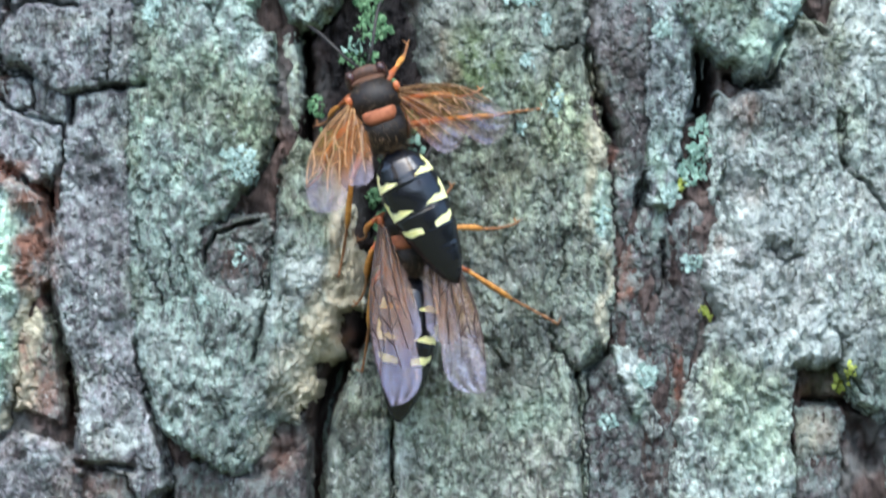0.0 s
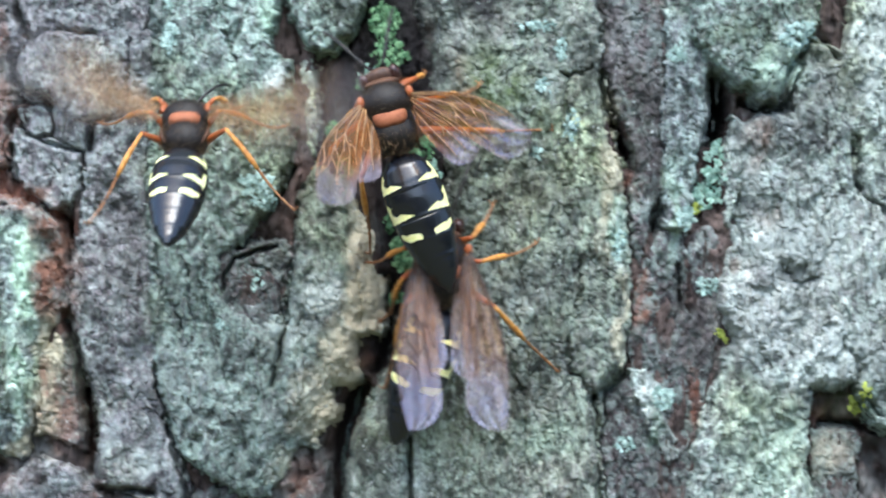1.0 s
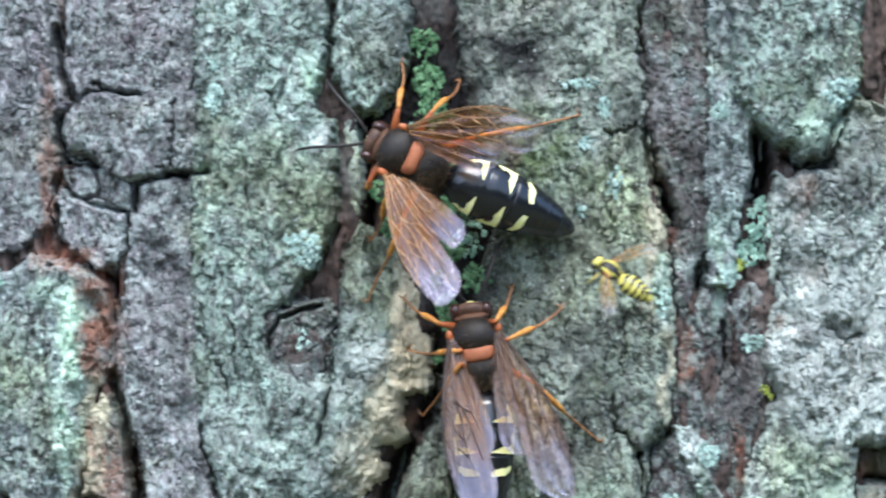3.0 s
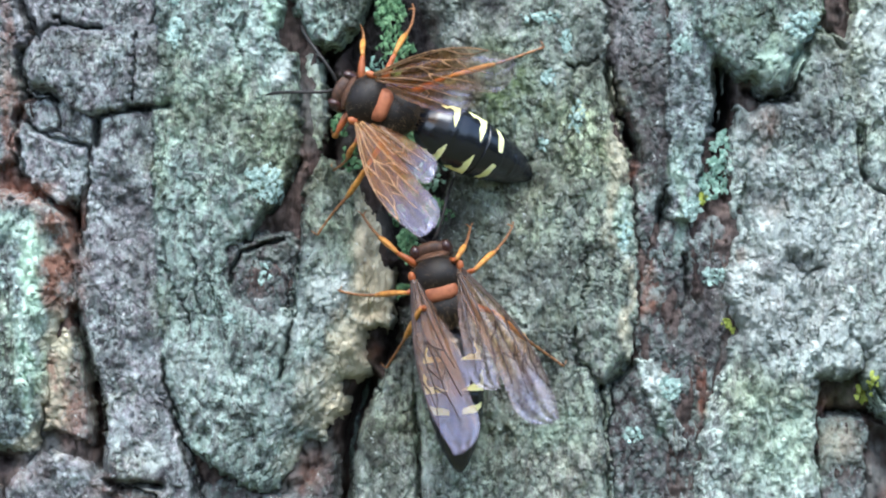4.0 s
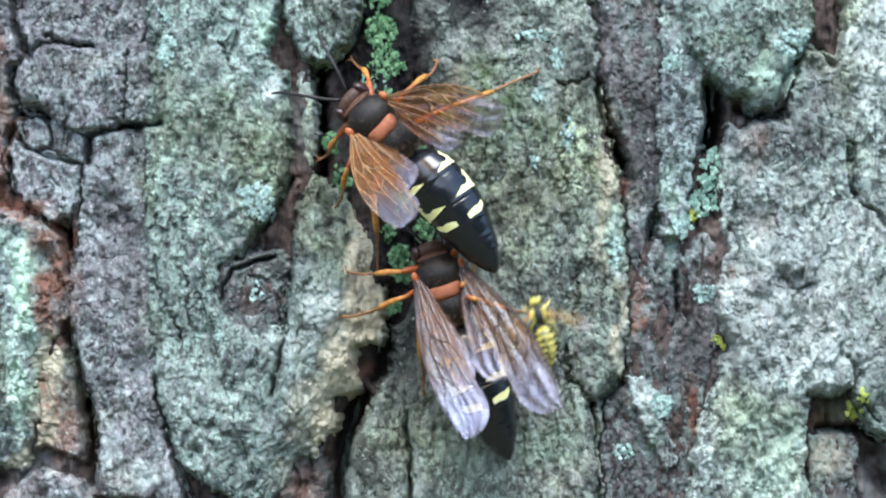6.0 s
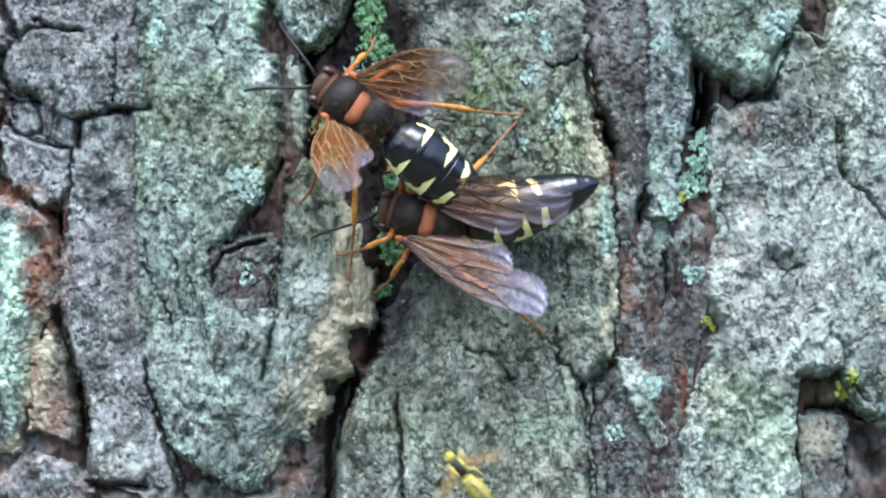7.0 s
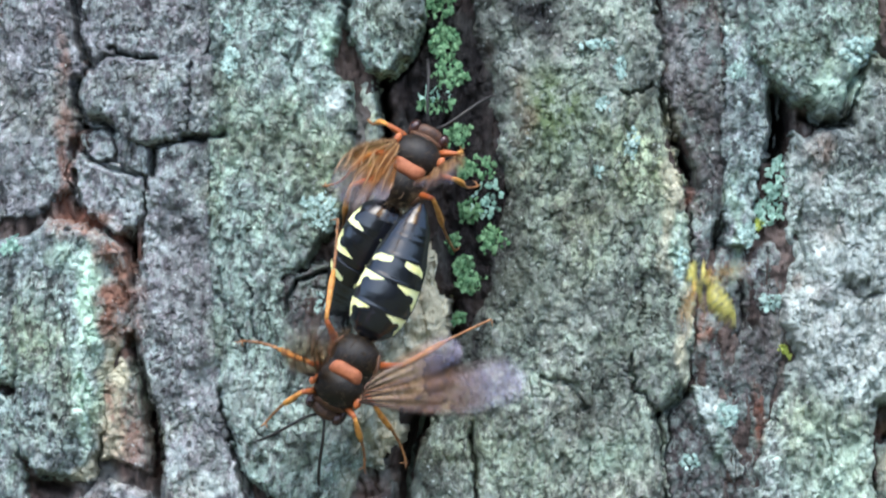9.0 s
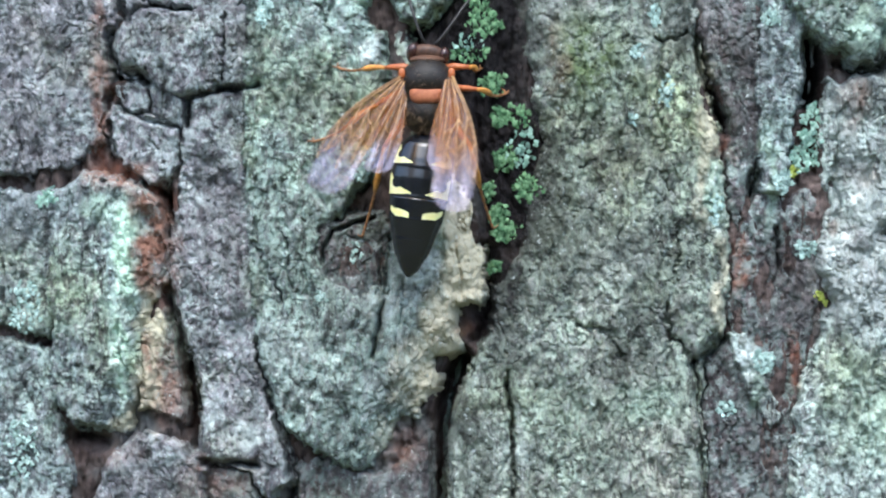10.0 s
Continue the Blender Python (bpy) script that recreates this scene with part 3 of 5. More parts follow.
def splits(u, v, apart, wide):
    """Thin wandering splits along the grain, broken off here and there; 1 in the middle of one."""
    lane = (u + 0.75 * apart * fbm(u / (1.6 * apart), v / (2.6 * apart), 3)) / apart
    return np.clip(1 - np.abs(lane - np.floor(lane) - 0.5) * apart / wide, 0, 1) * (fbm(u / (0.9 * apart) + 40, v / (1.5 * apart) + 9, 2) > 0.08)


def curls(u, v, size, wide):
    """Short curling cracks, where the cork has begun to lift; 1 in the middle of one."""
    return np.clip(1 - np.abs(fbm(u / size + 13, v / (1.2 * size) + 5, 3)) / wide, 0, 1) * (fbm(u / (2.2 * size) + 71, v / (2.2 * size) + 33, 2) > 0.05)


def relief(u, v):
    rough = 0.7 * fbm(u / 70, v / 120) + 0.3 * fbm(u / 22 + 9, v / 40, 3) + 0.26 * fbm(u / 8 + 3, v / 12, 3)
    rough = rough + 1.5 * flakes(u / 90 + 31, v / 120, 6) + 0.9 * flakes(u / 34 + 77, v / 48, 5) + 0.55 * flakes(u / 14 + 17, v / 20, 4)
    rough = rough - 0.7 * splits(u, v, 90, 4.0) - 0.4 * splits(u + 31, v, 36, 3.0) - 0.6 * curls(u, v, 15, 0.05) - 0.7 * curls(u + 500, v, 30, 0.035)
    return rough - 1.0 * np.clip(fbm(u / 18 + 70, v / 34 + 20, 3) - 0.34, 0, 1) * 2


def sheet(name, u, v, mm, keep, mat, parent, label=""):
    """A mesh over the kept cells of a grid of the plan."""
    idx = np.full(u.shape, -1)
    cell = keep[:-1, :-1] & keep[1:, :-1] & keep[:-1, 1:] & keep[1:, 1:]
    used = np.zeros(u.shape, bool)
    for s in ((slice(None, -1), slice(None, -1)), (slice(1, None), slice(None, -1)), (slice(None, -1), slice(1, None)), (slice(1, None), slice(1, None))):
        used[s] |= cell
    idx[used] = np.arange(used.sum())
    uu, vv, hh = u[used], v[used], mm[used]
    verts = np.stack([(uu - 784) * TENTH, trunk_y(uu, hh), EYE + (441 - vv) * TENTH], -1)
    faces = np.stack([idx[:-1, :-1][cell], idx[1:, :-1][cell], idx[1:, 1:][cell], idx[:-1, 1:][cell]], -1)
    me = bpy.data.meshes.new(name)
    me.vertices.add(len(verts))
    me.vertices.foreach_set("co", verts.ravel())
    me.loops.add(faces.size)
    me.loops.foreach_set("vertex_index", faces.ravel())
    me.polygons.add(len(faces))
    me.polygons.foreach_set("loop_start", np.arange(0, faces.size, 4))
    me.polygons.foreach_set("use_smooth", np.ones(len(faces), bool))
    me.materials.append(mat)
    for kind in FIELDS:
        me.attributes.new(kind, "FLOAT", "POINT").data.foreach_set("value", stain(kind, uu, vv) * (kind != "wet_and_shade" or mat in (INNER, BARK_OLIVE)))
    me.update(calc_edges=True)
    return part(name, me, parent, label)


def near_line(field, u, v, line, reach):
    """Lowers a field to the distance from a course, close to it."""
    us, vs = [p[0] for p in line], [p[1] for p in line]
    c = (GRID_U > min(us) - reach) & (GRID_U < max(us) + reach)
    r = (GRID_V > min(vs) - reach) & (GRID_V < max(vs) + reach)
    if c.any() and r.any():
        at = np.ix_(r, c)
        field[at] = np.minimum(field[at], line_gap(u[at], v[at], line))
    return field


# the whole plan's fields, of which each plate takes its share
ALL_U, ALL_V = np.meshgrid(GRID_U, GRID_V)
WARP_U = ALL_U + 11 * fbm(ALL_U / 38, ALL_V / 38, 3) + 7 * fbm(ALL_U / 10 + 40, ALL_V / 10, 3)
WARP_V = ALL_V + 11 * fbm(ALL_U / 38 + 20, ALL_V / 38, 3) + 7 * fbm(ALL_U / 10, ALL_V / 10 + 60, 3)
RELIEF = relief(ALL_U, ALL_V)
DENTS = np.zeros(ALL_U.shape)
for half, depth, line in CRACKS:
    DENTS -= depth * np.exp(-(near_line(np.full(ALL_U.shape, 1e4), WARP_U, WARP_V, line, 4 * half + 30) / half) ** 2)
for su, sv, ru, rv, h in SWELLS:
    DENTS += h * np.exp(-(((WARP_U - su) / ru) ** 2 + ((WARP_V - sv) / rv) ** 2) ** 2)
OPEN = np.full(ALL_U.shape, 1e4)
SWAY_U, SWAY_V = ALL_U + 5 * fbm(ALL_U / 16, ALL_V / 16, 2), ALL_V + 5 * fbm(ALL_U / 16 + 9, ALL_V / 16, 2)
for half, line in GAPS:
    OPEN = np.minimum(OPEN, near_line(np.full(ALL_U.shape, 1e4), SWAY_U, SWAY_V, line, 60 + half) - half)
FLANK_U, FLANK_V = ALL_U + 10 * fbm(ALL_U / 26 + 5, ALL_V / 26, 3), ALL_V + 6 * fbm(ALL_U / 30, ALL_V / 30 + 8, 2)
LAYERS = 0.6 * fbm(ALL_U / 12, ALL_V / 40, 2)


def bark_plate(number, mat, height, rim, outline, label):
    us, vs = [p[0] for p in outline], [p[1] for p in outline]
    cu = (GRID_U > min(us) - 30) & (GRID_U < max(us) + 30)
    cv = (GRID_V > min(vs) - 30) & (GRID_V < max(vs) + 30)
    at = np.ix_(cv, cu)
    soft = mat in (BARK_GREY, BARK_MAUVE)
    gap = np.minimum(inside_gap(WARP_U[at], WARP_V[at], outline) + (5 if soft else 1), OPEN[at])
    t = np.clip(gap / ((0.4 if soft else 0.6) * rim), 0, 1)
    mm = height * (0.80 + 0.20 * np.sqrt(1 - (1 - t) ** 2)) + RELIEF[at] * (0.6 + 0.4 * t) + DENTS[at]
    for wide, drop, line in FLANKS.get(number, ()):
        k = np.clip(1 - line_gap(FLANK_U[at], FLANK_V[at], line) / wide, 0, 1)
        mm = mm - drop * (0.55 * k + 0.45 * np.floor(5 * k + LAYERS[at]) / 5)
    # the broken side of the plate, down into the furrow
    mm = np.where(gap < 0, mm + gap * 0.5, mm)
    TOPS[at] = np.maximum(TOPS[at], np.where(gap > -2, mm, -9))
    return sheet("bark_plate", ALL_U[at], ALL_V[at], mm, gap > -13, mat, tree, label)


NAMES = {id(BARK_GREY): "grey weathered bark plate", id(BARK_MAUVE): "grey-violet weathered bark plate", id(BARK_OLIVE): "olive-grey lichened bark plate", id(BARK_GREEN): "grey-green lichened bark plate", id(BARK_PALE): "bleached pale bark plate", id(BARK_BROWN): "brown flaking bark plate"}
for number, (mat, height, rim, outline) in enumerate(PLATES):
    bark_plate(number, mat, height, rim, outline, NAMES[id(mat)])

# the furrows between the plates: fibrous inner bark, deepest where the gaps run black
PITS = [(9, 7.0, [(594, 90), (600, 200), (602, 290)]), (16, 7.0, [(1300, 140), (1300, 240)]), (10, 3.5, [(1100, 120), (1120, 220), (1150, 290)]), (20, 8.0, [(668, 700), (640, 790), (628, 1050)]),
        (9, 3.5, [(1094, 720), (1098, 985)]), (12, 3.5, [(70, 0), (90, 70)]), (12, 3.5, [(46, 110), (50, 170), (110, 180)]), (9, 3.0, [(150, 560), (180, 700)]), (9, 3.0, [(1195, 370), (1200, 410)]),
        (22, 4.0, [(1600, 800), (1625, 860)]), (10, 3.0, [(360, 880), (366, 985)]), (8, 3.0, [(225, 876), (290, 880)]), (7, 3.0, [(188, 220), (250, 204), (310, 204)]), (7, 3.0, [(140, 400), (150, 470)]),
        (12, 3.0, [(-30, 830), (20, 840)]), (12, 3.0, [(720, 500), (720, 600), (700, 660)]),
        (5, 3.0, [(422, 530), (428, 488), (446, 460), (486, 446), (516, 432)]), (5, 2.0, [(500, 390), (528, 340), (546, 300)]), (7, 3.0, [(60, 236), (110, 254), (168, 268)]), (10, 2.5, [(190, 720), (196, 860)]), (9, 2.5, [(132, 380), (148, 440), (150, 540)]),
        (12, 2.5, [(1120, 700), (1110, 820)]), (8, 2.5, [(1236, 480), (1240, 560)]), (7, 2.0, [(310, 720), (340, 800), (360, 880)]), (8, 2.0, [(676, 20), (640, 80), (606, 110)])]
cu, cv = np.arange(-268, 1828, 3.0), np.arange(-198, 1078, 3.0)
u, v = np.meshgrid(cu, cv)
floor_mm = 2.7 + 1.5 * fbm(u / 22, v / 90, 4) + 0.9 * fbm(u / 9, v / 16, 3) + 1.2 * flakes(u / 30 + 12, v / 110, 5) - 1.2 * splits(u, v, 30, 5)
floor_mm = floor_mm + 1.6 * np.exp(-(((u - 560) / 34) ** 2 + ((v - 250) / 190) ** 2)) + 1.8 * np.exp(-(((u - 700) / 60) ** 2 + ((v - 220) / 330) ** 2))
floor_mm = floor_mm + 3.8 * np.exp(-(((u - 488) / 58) ** 2 + ((v - 516) / 56) ** 2) ** 2) + 1.6 * np.exp(-(((u - 520) / 44) ** 2 + ((v - 380) / 70) ** 2))
pit_u = u + 6 * fbm(u / 20, v / 20)
for half, depth, line in PITS + [(0.9 * h, 2.5, course) for h, course in GAPS]:
    floor_mm = floor_mm - (depth + 3.0) * np.exp(-(line_gap(pit_u, v, line) / half) ** 2)
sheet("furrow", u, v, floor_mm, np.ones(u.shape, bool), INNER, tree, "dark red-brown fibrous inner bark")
TOPS = np.maximum(TOPS, 2.7 + 1.5 * fbm(ALL_U / 22, ALL_V / 90, 4) + 0.9 * fbm(ALL_U / 9, ALL_V / 16, 3)
                  + 1.8 * np.exp(-(((ALL_U - 700) / 60) ** 2 + ((ALL_V - 220) / 330) ** 2)))


def top_of(u, v):
    """The bark's height in mm at a place of the plan."""
    return float(TOPS[min(max(int((v + 190) / STEP), 0), TOPS.shape[0] - 1), min(max(int((u + 260) / STEP), 0), TOPS.shape[1] - 1)])


# the rest of the trunk, round the back, down to its flare on the ground and up
rings, turns = 150, 240
verts, faces = [], []
for i in range(rings):
    z = -0.15 + 6.2 * i / (rings - 1)
    for k in range(turns):
        a = 2 * math.pi * k / turns
        r = TRUNK_R - 0.006 + 0.16 * math.exp(-max(z, 0) / 0.22) * (1 + 0.35 * math.sin(5 * a)) - 0.02 * max(z - 1.5, 0)
        front = max(0.0, math.cos(a + math.pi / 2))
        r += (1 - front**8) * (0.02 * noise.noise((13 * math.cos(a), 13 * math.sin(a), z * 1.6)) + 0.012 * noise.noise((34 * math.cos(a), 34 * math.sin(a), z * 7)))
        r -= 0.006 * front**8
        verts.append((r * math.cos(a), TRUNK_R + 0.008 + r * math.sin(a), z))
for i in range(rings - 1):
    for k in range(turns):
        a, b = i * turns + k, i * turns + (k + 1) % turns
        faces.append((a, b, b + turns, a + turns))
faces.append(tuple(range((rings - 1) * turns, rings * turns)))
core = mesh_of("trunk_core", verts, faces, BARK_GREY)
part("trunk_core", core, tree, "rounded trunk with a flared foot")

# the woodland floor
size, n = 40.0, 150
verts = [(size * (2 * (i / n) - 1), size * (2 * (j / n) - 1), 0.03 * noise.noise((i * 0.35, j * 0.35, 2.0))) for j in range(n + 1) for i in range(n + 1)]
faces = [(j * (n + 1) + i, j * (n + 1) + i + 1, (j + 1) * (n + 1) + i + 1, (j + 1) * (n + 1) + i) for j in range(n) for i in range(n)]
LITTER = tinted("leaf_litter", (0.06, 0.045, 0.03), (0.09, 0.11, 0.045), 9, 0.9, 0.2, 0.01)
tagged(new("ground", mesh_of("ground", verts, faces, LITTER)), "brown and green woodland floor of leaf litter", "ground", kind="structure")

# an unseen, uneven dark green belt all round, added to darken low sky and reflections
m, n_, l_, b_ = material("added_belt_green")
co_ = n_.new("ShaderNodeTexCoord").outputs["Object"]
l_.new(mix(n_, l_, ramp(n_, l_, noise_node(n_, l_, co_, 1.4, 8, 0.7), (0.4, 0.0), (0.62, 1.0)), (0.012, 0.02, 0.008), (0.055, 0.085, 0.03)), b_.inputs["Base Color"])
b_.inputs["Roughness"].default_value = 0.8
verts, faces, turns, rings = [], [], 180, 26
for i in range(rings):
    for k in range(turns):
        a = 2 * math.pi * k / turns
        top = 3.5 + 1.0 * noise.noise((3 * math.cos(a), 3 * math.sin(a), 5.0)) + 0.5 * noise.noise((11 * math.cos(a), 11 * math.sin(a), 2.0))
        z = -0.1 + top * i / (rings - 1)
        r = 10.0 + 1.1 * noise.noise((4 * math.cos(a), 4 * math.sin(a), z * 0.7)) + 0.5 * noise.noise((14 * math.cos(a), 14 * math.sin(a), z * 2)) + 1.6 * (i / (rings - 1)) ** 4
        verts.append((r * math.cos(a), r * math.sin(a), z))
for i in range(rings - 1):
    for k in range(turns):
        a, b = i * turns + k, i * turns + (k + 1) % turns
        faces.append((a, b, b + turns, a + turns))
tagged(new("backdrop", mesh_of("backdrop", verts, faces, m)), "unseen dark green leaf belt added to darken the low sky", "backdrop", kind="structure")

# ---- lichen and moss on the bark ----
def rosette(name, label, category, mat, u, v, ru, rv, count, size, lift, seed):
    """A patch of small curled lobes that lies on the bark."""
    rnd = random.Random(seed)
    verts, faces = [], []
    for _ in range(count):
        a, r = rnd.uniform(0, 2 * math.pi), math.sqrt(rnd.random())
        lu, lv = u + ru * r * math.cos(a) + rnd.gauss(0, 3), v + rv * r * math.sin(a) + rnd.gauss(0, 3)
        h = top_of(lu, lv)
        centre = flat(lu, lv, trunk_y(lu, h))
        s = size * rnd.uniform(0.55, 1.25) * 0.001
        tilt = Euler((rnd.gauss(0, 0.45), rnd.uniform(0, 6.28), rnd.gauss(0, 0.45))).to_matrix()
        k, base, sides = rnd.randint(2, 4), len(verts), 9
        phase = rnd.uniform(0, 6.28)
        for ring, rise in ((0.0, 0.35), (0.55, 0.42), (1.0, 0.12)):
            for q in range(1 if ring == 0 else sides):
                b = 2 * math.pi * q / sides
                w = ring * s * (1 + 0.32 * math.cos(k * b + phase))
                p = tilt @ Vector((w * math.cos(b), -lift * rise * s, w * math.sin(b)))
                verts.append(centre + p + Vector((0, -0.0002, 0)))
        for q in range(sides):
            n = (q + 1) % sides
            faces.append((base, base + 1 + n, base + 1 + q))
            faces.append((base + 1 + q, base + 1 + n, base + 1 + sides + n, base + 1 + sides + q))
    ob = new(name, mesh_of(name, verts, faces, mat))
    mid = flat(u, v, trunk_y(u, top_of(u, v)))
    ob.data.transform(Matrix.Translation(-mid))
    ob.location = mid
    return tagged(ob, label, category, name.replace("_", " ") + " on the bark")


MINT = "pale mint-green crust lichen of small lobes on the bark"
GREEN = "grey-green leafy lichen with curled lobes on the bark"
for k, (u, v, ru, rv, count) in enumerate([(328, 72, 14, 24, 60), (325, 14, 9, 8, 14), (490, 340, 26, 30, 90), (508, 366, 14, 8, 26), (465, 322, 10, 6, 14), (1040, 222, 10, 26, 40), (1022, 86, 12, 18, 26),
                                           (988, 152, 12, 10, 16), (975, 45, 34, 8, 30), (1248, 382, 18, 18, 40), (1210, 705, 18, 20, 50), (1290, 505, 24, 14, 36), (1446, 62, 34, 24, 90),
                                           (1142, 790, 16, 10, 22), (1230, 92, 16, 16, 26), (980, 270, 10, 10, 12), (484, 500, 14, 20, 10), (423, 580, 8, 8, 12), (-120, 590, 30, 50, 60), (-130, 850, 30, 60, 60),
                                           (1125, 430, 12, 26, 22)]):
    rosette("lichen_patch", MINT, "lichen", LICHEN, u, v, ru, rv, int(count * 1.7), 0.42, 0.5, 100 + k)
for k, (u, v, ru, rv, count) in enumerate([(1298, 290, 22, 36, 80), (1288, 346, 26, 26, 70), (1306, 258, 10, 12, 20), (780, 320, 30, 34, 40), (-75, 395, 18, 20, 26), (690, 130, 30, 14, 30)]):
    rosette("leafy_lichen", GREEN, "lichen", LICHEN_GREEN, u, v, ru, rv, count, 0.52, 0.5, 200 + k)
for k, (u, v, ru, rv, count) in enumerate([(1268, 368, 9, 8, 16), (1562, 716, 12, 16, 22), (1572, 690, 8, 8, 10), (1310, 592, 9, 6, 7)]):
    rosette("yellow_lichen", "small yellow-green lichen cushion on the bark", "lichen", LICHEN_YELLOW, u, v, ru, rv, count, 0.55, 0.7, 300 + k)
for k, (u, v, ru, rv, count) in enumerate([(708, 40, 22, 30, 110), (718, 95, 28, 22, 90), (694, 150, 30, 12, 40), (732, 205, 24, 16, 60), (742, 262, 12, 18, 40), (752, 338, 16, 18, 70), (792, 392, 22, 22, 70),
                                           (742, 440, 14, 20, 70), (752, 470, 20, 14, 70), (732, 530, 9, 10, 24), (620, 236, 12, 18, 34), (770, 262, 24, 20, 36), (700, -30, 24, 24, 60), (640, 300, 16, 20, 26), (725, 395, 12, 14, 30)]):
    rosette("moss_tuft", "bright green leafy moss tuft in a dark furrow", "moss", MOSS, u, v, ru * 1.1, rv * 1.1, int(count * 1.3), 0.46, 0.7, 400 + k)


# ---- wasps: x to their right, y ahead, z up, millimetres ----
MM = 0.001


def blob(radii, centre=(0, 0, 0), seg=28, rings=18, shape=None):
    """A rounded body; shape(x, y, z) may pull its points."""
    verts, faces = [], []
    for i in range(rings + 1):
        a = math.pi * i / rings
        for k in range(seg):
            b = 2 * math.pi * k / seg
            p = [math.sin(a) * math.cos(b), -math.cos(a), math.sin(a) * math.sin(b)]
            if shape:
                p = shape(*p)
            verts.append([(c + r * q) * MM for c, r, q in zip(centre, radii, p)])
    for i in range(rings):
        for k in range(seg):
            a, b = i * seg + k, i * seg + (k + 1) % seg
            faces.append((a, a + seg, b + seg, b))
    return verts, faces


def tube(points, radii, sides=10):
    """A tapering limb along points, closed at both ends."""
    verts, faces = [], []
    pts = [Vector(p) for p in points]
    for i, (p, r) in enumerate(zip(pts, radii)):
        way = (pts[min(i + 1, len(pts) - 1)] - pts[max(i - 1, 0)]).normalized()
        side = way.cross(Vector((0.31, 0.17, 0.93))).normalized()
        other = way.cross(side)
        for k in range(sides):
            a = 2 * math.pi * k / sides
            verts.append((p + r * (side * math.cos(a) + other * math.sin(a))) * MM)
    for i in range(len(pts) - 1):
        for k in range(sides):
            a, b = i * sides + k, i * sides + (k + 1) % sides
            faces.append((a, b, b + sides, a + sides))
    faces.append(tuple(reversed(range(sides))))
    faces.append(tuple(range((len(pts) - 1) * sides, len(pts) * sides)))
    return verts, faces


def joined(*pieces):
    verts, faces = [], []
    for v, f in pieces:
        faces += [tuple(i + len(verts) for i in q) for q in f]
        verts += v
    return verts, faces


def lathe_abdomen(profile, width, height, start, end, rows, seg=40, steps=(), tuck=None):
    """The abdomen's skin from start to end along -y; each plate's hind rim stands a little proud of the next."""
    def radius(s):
        for (a, ra), (b, rb) in zip(profile, profile[1:]):
            if a <= s <= b:
                f = (s - a) / (b - a)
                return ra + (rb - ra) * f if rb > ra else ra + (rb - ra) * (0.35 * f + 0.65 * f * f)
        return profile[-1][1]

    def point(s, phi, out=0.0):
        r = radius(s)
        for st in steps:
            r += 0.11 * math.exp(-((s - st + 0.35) / 0.35) ** 2) - 0.07 * math.exp(-((s - st - 0.12) / 0.14) ** 2)
        if tuck and s > tuck:
            r *= 1 - 0.45 * ((s - tuck) / (end - tuck)) ** 2
        r += out
        return Vector((width * r * math.sin(phi), -s, height * r * math.cos(phi)))

    verts, faces = [], []
    for i in range(rows + 1):
        s = start + (end - start) * i / rows
        for k in range(seg):
            verts.append(point(s, 2 * math.pi * k / seg) * MM)
    for i in range(rows):
        for k in range(seg):
            a, b = i * seg + k, i * seg + (k + 1) % seg
            faces.append((a, a + seg, b + seg, b))
    faces.append(tuple(range(seg)))
    faces.append(tuple(reversed(range(rows * seg, (rows + 1) * seg))))
    return (verts, faces), point


def skin_patch(point, inside, s0, s1, p0, p1, cells=46, out=0.05):
    """A thin coloured patch on the abdomen's skin, where inside(f, g) holds, f along it and g round it."""
    verts, faces, made = [], [], {}

    def vert(i, k):
        if (i, k) not in made:
            made[i, k] = len(verts)
            verts.append(point(s0 + (s1 - s0) * i / cells, p0 + (p1 - p0) * k / cells, out) * MM)
        return made[i, k]

    for i in range(cells):
        for k in range(cells):
            if inside((i + 0.5) / cells, (k + 0.5) / cells):
                q = (vert(i, k), vert(i + 1, k), vert(i + 1, k + 1), vert(i, k + 1))
                faces.append(q if p1 > p0 else q[::-1])
    return verts, faces


def hook(f, g):
    """A wasp's flank mark: a bar along the plate's hind rim with a broad outer lobe, a pointed inner one and a round notch between."""
    lower = 0.95 - 0.10 * (1 - g) ** 2
    rise = 0.54 + 0.34 * (1 - g) ** 2 if g < 0.5 else 0.62 - 0.95 * (g - 0.5) ** 0.8
    notch = math.hypot(f - 0.50, (g - 0.55) * 0.9) < 0.19
    return 0.03 < g < 0.97 - 0.3 * (0.6 - f) ** 2 and max(rise, 0.06) < f < lower and not notch


def comma(f, g):
    """A bent bar, thin at its inner end, with a short forward hook at the outer one."""
    mid = 0.70 - 0.10 * math.sin(math.pi * g) - 0.30 * max(g - 0.62, 0) / 0.38
    return 0.04 < g < 0.96 and abs(f - mid) < 0.07 + 0.11 * math.sin(math.pi * min(g * 0.9 + 0.05, 1)) ** 0.7


